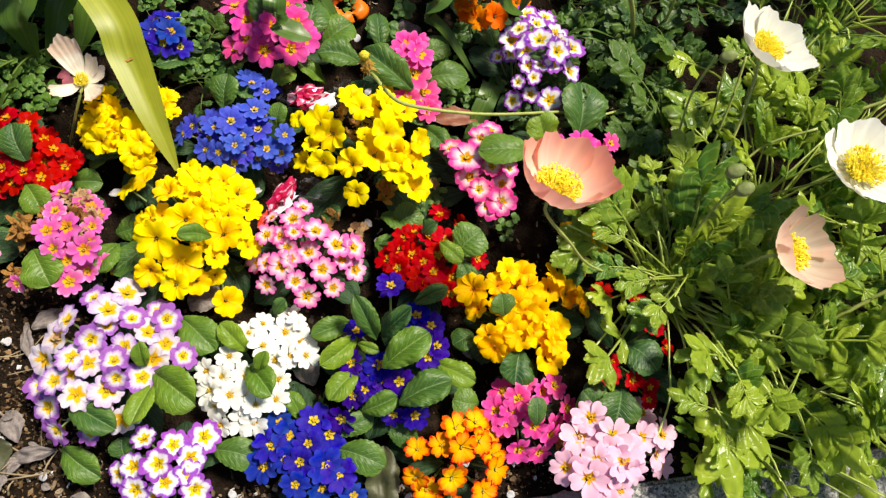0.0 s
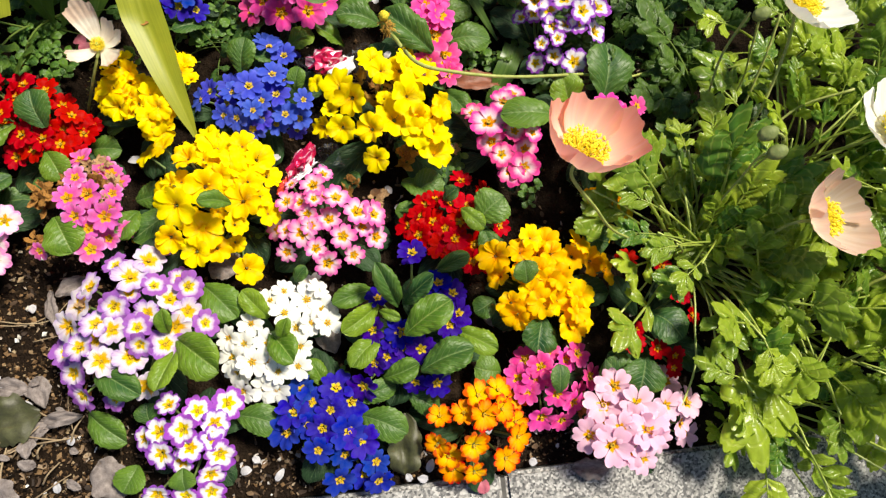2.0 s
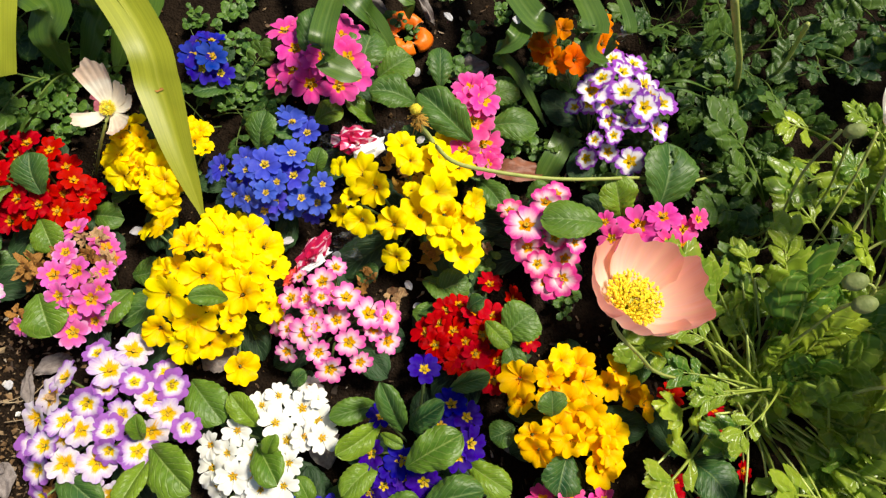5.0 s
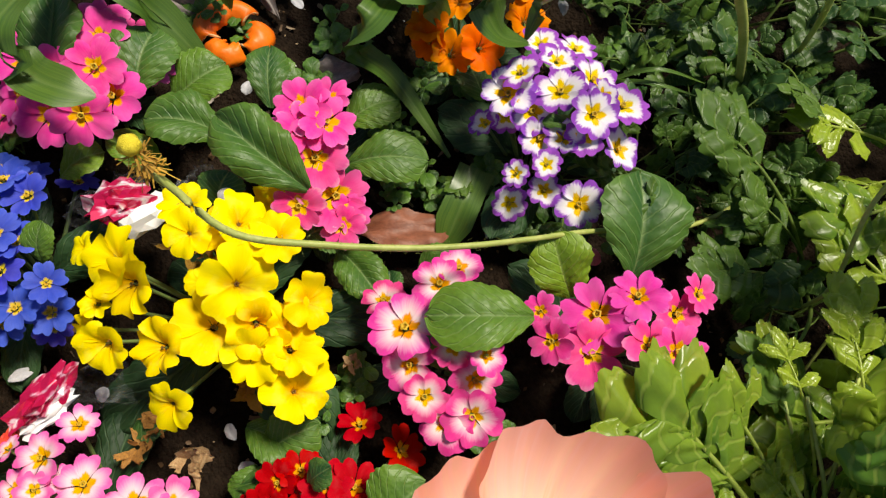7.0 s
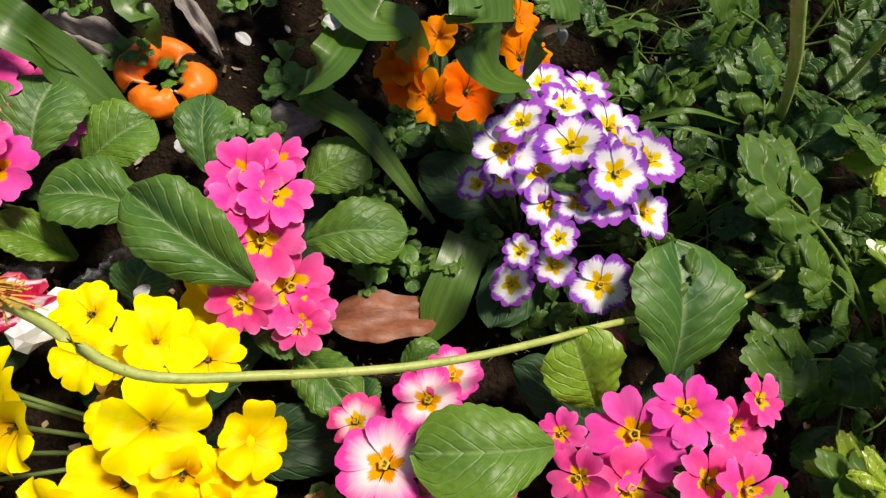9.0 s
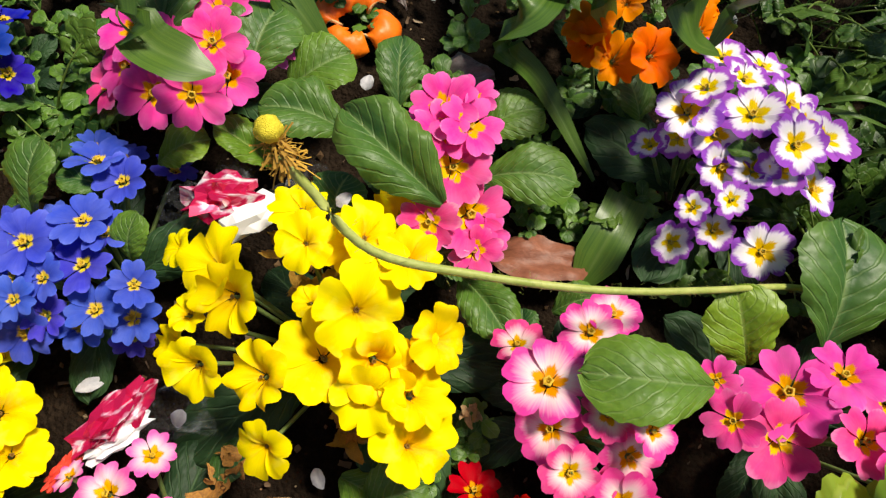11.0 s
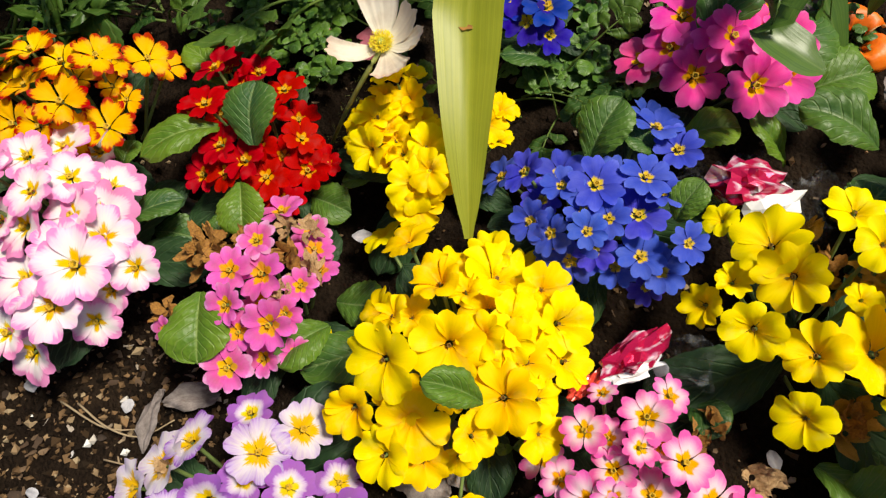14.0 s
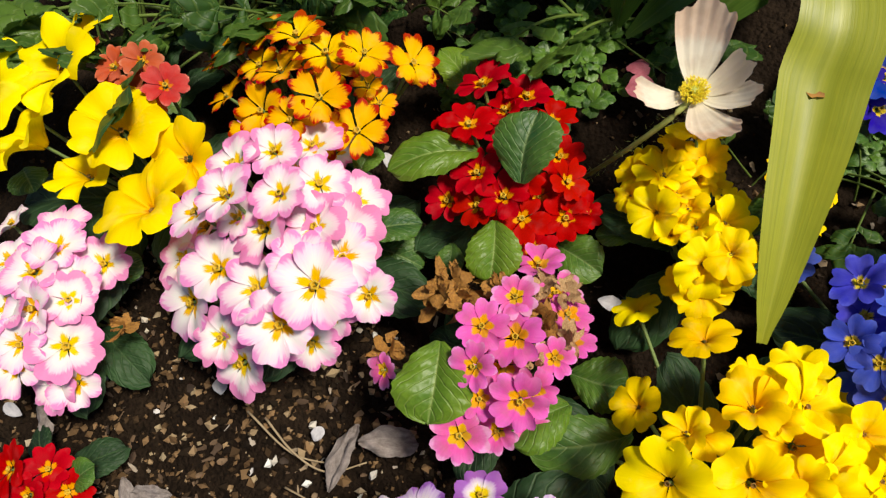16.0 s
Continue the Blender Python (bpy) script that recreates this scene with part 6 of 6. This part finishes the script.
MORE_DRY_SPOTS = (((-0.297, 0.143, 0.004), 0.035, 0.017, -60), ((-0.316, 0.121, 0.004), 0.04, 0.014, 10), ((-0.355, 0.263, 0.006), 0.035, 0.012, 90), ((-0.490, 0.035, 0.004), 0.035, 0.014, 60), ((-0.030, 0.064, 0.006), 0.04, 0.03, 15), ((0.163, 0.068, 0.006), 0.04, 0.022, 90),
                                   ((0.115, 0.481, 0.008), 0.05, 0.03, 100), ((-0.008, 0.556, 0.008), 0.09, 0.02, 60), ((0.062, 0.567, 0.006), 0.06, 0.012, 30), ((0.078, 0.485, 0.008), 0.045, 0.014, 10), ((-0.362, -0.062, 0.004), 0.045, 0.035, 40), ((0.084, 0.053, 0.006), 0.05, 0.03, 70), ((-0.138, 0.152, 0.006), 0.04, 0.03, 70), ((0.243, -0.109, 0.010), 0.04, 0.022, 80))
for k, (p, ln, w, a) in enumerate(DRY_SPOTS + MORE_DRY_SPOTS):
    flake("dead_leaf", "curled dry brown leaf on the soil", "leaf", "dead leaves", p, ln, w, M_DRY, 80 + k, a, 0.25, 0.25)

_s = random.Random(41)
for k in range(20):
    p = (-0.345 + _s.uniform(-0.075, 0.075), -0.03 + _s.uniform(-0.06, 0.085), _s.uniform(0.001, 0.008))
    ln = _s.uniform(0.008, 0.024)
    flake("dry_scrap", "torn scrap of papery dead leaf", "leaf scrap", "leaf scraps", p, ln, ln * _s.uniform(0.4, 0.8), M_DRY, 120 + k, _s.uniform(0, 360), 0.3, 0.5)


def straw(points, radius, seed):
    p = Vector(points[0])
    vs, fs = tube([Vector(q) - p for q in points], radius, 5, 0.6)
    thing("straw", p, "thin dry straw lying on soil", "straw", "straws", me=data_of("straw", vs, fs, M_TWIG))


straw(((-0.371, 0.114, 0.004), (-0.342, 0.108, 0.008), (-0.319, 0.110, 0.006), (-0.302, 0.127, 0.006)), 0.0008, 1)
straw(((-0.383, 0.111, 0.004), (-0.343, 0.107, 0.006), (-0.313, 0.118, 0.004)), 0.0008, 2)
straw(((-0.336, 0.089, 0.004), (-0.308, 0.093, 0.006)), 0.0007, 3)
_r = random.Random(12)
for k in range(26):
    x, y, a = -0.335 + _r.uniform(-0.045, 0.045), -0.02 + _r.uniform(-0.045, 0.045), _r.uniform(0, 3.14)
    ln = _r.uniform(0.008, 0.026)
    straw([(x - math.cos(a) * ln, y - math.sin(a) * ln, 0.003), (x, y, 0.003 + _r.uniform(0.002, 0.010)), (x + math.cos(a) * ln, y + math.sin(a) * ln, 0.003)], _r.uniform(0.0006, 0.0014), 10 + k)


# ---- withered blooms ----
def crumple(seed, mat, size=1.0):
    """A shrivelled flower: thin petals twisted in on each other."""
    r = random.Random(seed)
    vs, fs = [], []
    for k in range(11):
        start, a0 = len(vs), r.uniform(0, 6.28)
        up, ph, wide, long_ = r.uniform(-0.1, 1.4), r.uniform(0, 6.28), r.uniform(0.12, 0.34), r.uniform(0.5, 1.05)
        for j in range(7):
            q = j / 6
            turn = a0 + 0.9 * q * math.sin(ph)
            for i in range(5):
                s = 2 * i / 4 - 1
                v = Vector((s, q * 2.5, seed + k * 1.7))
                w = wide * math.sin(math.pi * (0.12 + 0.80 * q)) * s * (1 + 0.4 * noise.noise(v * 1.3))
                rad = 0.10 + q * long_ * math.cos(up) + 0.16 * noise.noise(v * 2.1) * q
                z = q * long_ * 0.8 * math.sin(up) + 0.22 * noise.noise(v * 1.9 + Vector((9, 0, 0))) * q + 0.5 * abs(s) * w
                vs.append(((rad * math.cos(turn) - w * math.sin(turn)) * size, (rad * math.sin(turn) + w * math.cos(turn)) * size, z * size))
        fs += grid_faces(5, 7, start)
    return data_of("withered_flower", vs, fs, mat)


for k, (p, s, mat, label) in enumerate((((0.032, 0.212, 0.035), 0.019, M_SPENT, "shrivelled pale flower with brown stains"), ((0.130, 0.265, 0.035), 0.011, M_SPENT, "shrivelled pale flower with brown stains"),
                                        ((-0.307, 0.221, 0.050), 0.016, M_WITHER, "withered brown primrose bloom"), ((-0.288, 0.233, 0.052), 0.015, M_WITHER, "withered brown primrose bloom"), ((-0.278, 0.245, 0.052), 0.013, M_WITHER, "withered brown primrose bloom"), ((-0.318, 0.189, 0.045), 0.014, M_WITHER, "withered brown primrose bloom"),
                                        ((0.067, 0.257, 0.050), 0.016, M_WITHER, "withered brown primrose bloom"), ((0.043, 0.339, 0.055), 0.014, M_WITHER, "withered brown primrose bloom"), ((-0.020, 0.285, 0.050), 0.012, M_WITHER, "withered brown primrose bloom"),
                                        ((-0.463, 0.114, 0.045), 0.014, M_WITHER, "withered brown primrose bloom"), ((-0.000, 0.222, 0.030), 0.016, M_WITHER, "withered brown primrose bloom"), ((0.237, -0.041, 0.030), 0.018, M_WITHER, "withered brown primrose bloom"),
                                        ((-0.276, 0.027, 0.020), 0.014, M_WITHER, "withered brown primrose bloom"), ((0.010, 0.234, 0.030), 0.013, M_WITHER, "withered brown primrose bloom"),
                                        ((-0.260, 0.256, 0.066), 0.014, M_SPENT, "shrivelled pale flower with brown stains"), ((-0.238, 0.237, 0.062), 0.014, M_SPENT, "shrivelled pale flower with brown stains"), ((-0.299, 0.227, 0.055), 0.015, M_WITHER, "withered brown primrose bloom"),
                                        ((-0.244, 0.219, 0.066), 0.012, M_SPENT, "shrivelled pale flower with brown stains"), ((-0.247, 0.260, 0.060), 0.012, M_SPENT, "shrivelled pale flower with brown stains"), ((-0.285, 0.245, 0.055), 0.013, M_WITHER, "withered brown primrose bloom"), ((-0.259, 0.112, 0.075), 0.012, M_SPENT, "shrivelled pale flower with brown stains"),
                                        ((-0.306, 0.225, 0.064), 0.016, M_WITHER, "withered brown primrose bloom"), ((-0.291, 0.228, 0.064), 0.016, M_WITHER, "withered brown primrose bloom"), ((-0.304, 0.235, 0.064), 0.016, M_WITHER, "withered brown primrose bloom"), ((-0.253, 0.241, 0.064), 0.016, M_WITHER, "withered brown primrose bloom"), ((-0.278, 0.245, 0.064), 0.016, M_WITHER, "withered brown primrose bloom"), 
                                        ((0.073, 0.261, 0.045), 0.017, M_TUFT, "withered orange brown primrose bloom"), ((0.071, 0.250, 0.040), 0.017, M_TUFT, "withered orange brown primrose bloom"), ((0.062, 0.334, 0.062), 0.017, M_TUFT, "withered orange brown primrose bloom"), ((0.030, 0.344, 0.058), 0.017, M_TUFT, "withered orange brown primrose bloom"), ((0.059, 0.323, 0.058), 0.017, M_TUFT, "withered orange brown primrose bloom"), ((0.041, 0.324, 0.050), 0.017, M_TUFT, "withered orange brown primrose bloom"))):
    ob = thing("withered_flower", p, label, "flower", "withered flowers", me=crumple(k, mat))
    ob.matrix_basis = Matrix.Translation(p) @ Matrix.Rotation(1.3 * k, 4, 'Z') @ Matrix.Scale(s * 0.85, 4)


# ---- mandarin peel ----
def peel():
    """A skin torn into three flaps that still lie in a ring."""
    c = Vector((0.044, 0.521, 0.014))
    ob = thing("mandarin_peel", c, "torn bright orange mandarin peel lying open", "peel")
    for k, (a0, a1, big) in enumerate(((0.75, 3.55, 1.06), (3.65, 5.15, 1.0), (-0.95, 0.62, 0.96))):
        nu, nv, vs = 9, 15, []
        for j in range(nv):
            v = j / (nv - 1)
            a = a0 + (a1 - a0) * v
            for i in range(nu):
                u = i / (nu - 1)
                tear = 0.0016 * math.sin(9 * v + 3 * k) + 0.001 * math.sin(23 * v)
                r = 0.0085 + tear + (0.0215 * big * (0.72 + 0.28 * math.sin(math.pi * v)) - tear) * u
                z = 0.012 * math.sin(math.pi * (0.10 + 0.84 * u)) * (0.75 + 0.25 * math.sin(math.pi * v)) + 0.0008 * math.sin(17 * v + 9 * u) - 0.003 * k
                vs.append((r * math.cos(a) * 1.08, r * math.sin(a), z))
        me = data_of("peel_flap", vs, grid_faces(nu, nv), M_PEEL)
        me.materials.append(M_PITH)
        flap = child("peel_flap", me, ob)
        solid = flap.modifiers.new("thickness", 'SOLIDIFY')
        solid.thickness, solid.offset, solid.material_offset, solid.material_offset_rim = 0.0022, -1, 1, 1


peel()


# ---- sweet wrappers ----
def crushed(seed, mat, sx, sy, sz, rough=0.35, name="foil", fine=0.28, cuts=4):
    """A crumpled scrap with sharp creases."""
    bm = bmesh.new()
    bmesh.ops.create_icosphere(bm, subdivisions=cuts, radius=1.0)
    for v in bm.verts:
        q = v.co * 2.2 + Vector((seed * 3.1, 0, 0))
        ridge = abs(noise.noise(q * 0.8)) * 1.2 + abs(noise.noise(q * 1.7)) * 0.7 + abs(noise.noise(q * 3.2)) * fine
        v.co *= 0.62 + rough * ridge * 1.6
        v.co.x *= sx
        v.co.y *= sy
        v.co.z *= sz
    me = bpy.data.meshes.new(name)
    bm.to_mesh(me)
    bm.free()
    me.materials.append(mat)
    return me


def film_mesh(seed, sx, sy):
    nu, nv, vs = 16, 16, []
    for j in range(nv):
        for i in range(nu):
            u, v = i / (nu - 1) - 0.5, j / (nv - 1) - 0.5
            q = Vector((u * 4, v * 4, seed * 2.7))
            edge = 1 + 0.35 * noise.noise(q * 0.8)
            vs.append((u * sx * edge, v * sy * edge, 0.012 * abs(noise.noise(q)) + 0.010 * abs(noise.noise(q * 2.2)) - 0.03 * (u * u + v * v) + 0.006))
    return data_of("film", vs, grid_faces(nu, nv), M_FILM, smooth=False)


def wrapper(label, place, turn, films, seed):
    c = Vector(place)
    ob = thing("sweet_wrapper", c, label, "wrapper", "sweet wrappers")
    ob.rotation_euler = (0, 0, radians(turn))
    child("foil", crushed(seed, M_FOIL, 0.017, 0.012, 0.011, 0.52, fine=0.42, cuts=3), ob, Matrix.Translation((-0.004, 0.004, 0.006)), "crumpled red and white striped foil")
    child("inner_paper", crushed(seed + 1, M_FOILWHITE, 0.019, 0.010, 0.009, 0.42, "inner_paper", 0.2, 2), ob, Matrix.Translation((0.010, -0.007, 0.003)) @ Matrix.Rotation(0.5, 4, 'Z'), "creased white inner paper")
    for k, (x, y, z, sx, sy) in enumerate(films):
        child("film", film_mesh(seed * 5 + k, 0.72 * sx, 0.72 * sy), ob, Matrix.Translation((x, y, z)) @ Matrix.Rotation(0.7 * k, 4, 'Z'), "clear crinkled plastic film")


wrapper("crumpled red and white sweet wrapper with clear film", (-0.006, 0.366, 0.052), 10, [(-0.022, 0.006, -0.006, 0.05, 0.04), (0.040, 0.004, -0.010, 0.06, 0.05), (0.0, 0.012, -0.004, 0.05, 0.03)], 3)


def torn_wrapper(label, place, seed):
    """A drawn-out wrapper: long crushed foil over white paper, with a torn red tail and a loose film."""
    ob = thing("sweet_wrapper", place, label, "wrapper", "sweet wrappers")
    for name, me, at_, turn, words in (("foil", crushed(seed, M_FOIL, 0.0197, 0.0085, 0.009, 0.50, fine=0.42, cuts=3), (0.0, 0.0, 0.004), 0.92, "crumpled red and white striped foil"),
                                       ("inner_paper", crushed(seed + 1, M_FOILWHITE, 0.0175, 0.0065, 0.006, 0.45, "inner_paper", 0.35, 3), (0.0000, -0.0090, -0.003), 0.64, "creased white inner paper"),
                                       ("torn_strip", crushed(seed + 3, plain("red_strip", (0.55, 0.03, 0.02), (0.72, 0.10, 0.06), 20, 0.25), 0.0122, 0.0045, 0.004, 0.4, "torn_strip"), (-0.0200, -0.0260, 0.0), 1.03, "torn shiny red strip"),
                                       ("film", film_mesh(seed * 5, 0.034, 0.030), (0.0260, 0.0040, -0.006), 0.3, "clear crinkled plastic film")):
        child(name, me, ob, Matrix.Translation(at_) @ Matrix.Rotation(turn, 4, 'Z'), words)


torn_wrapper("torn red and white sweet wrapper beside pink flowers", (-0.046, 0.253, 0.050), 8)
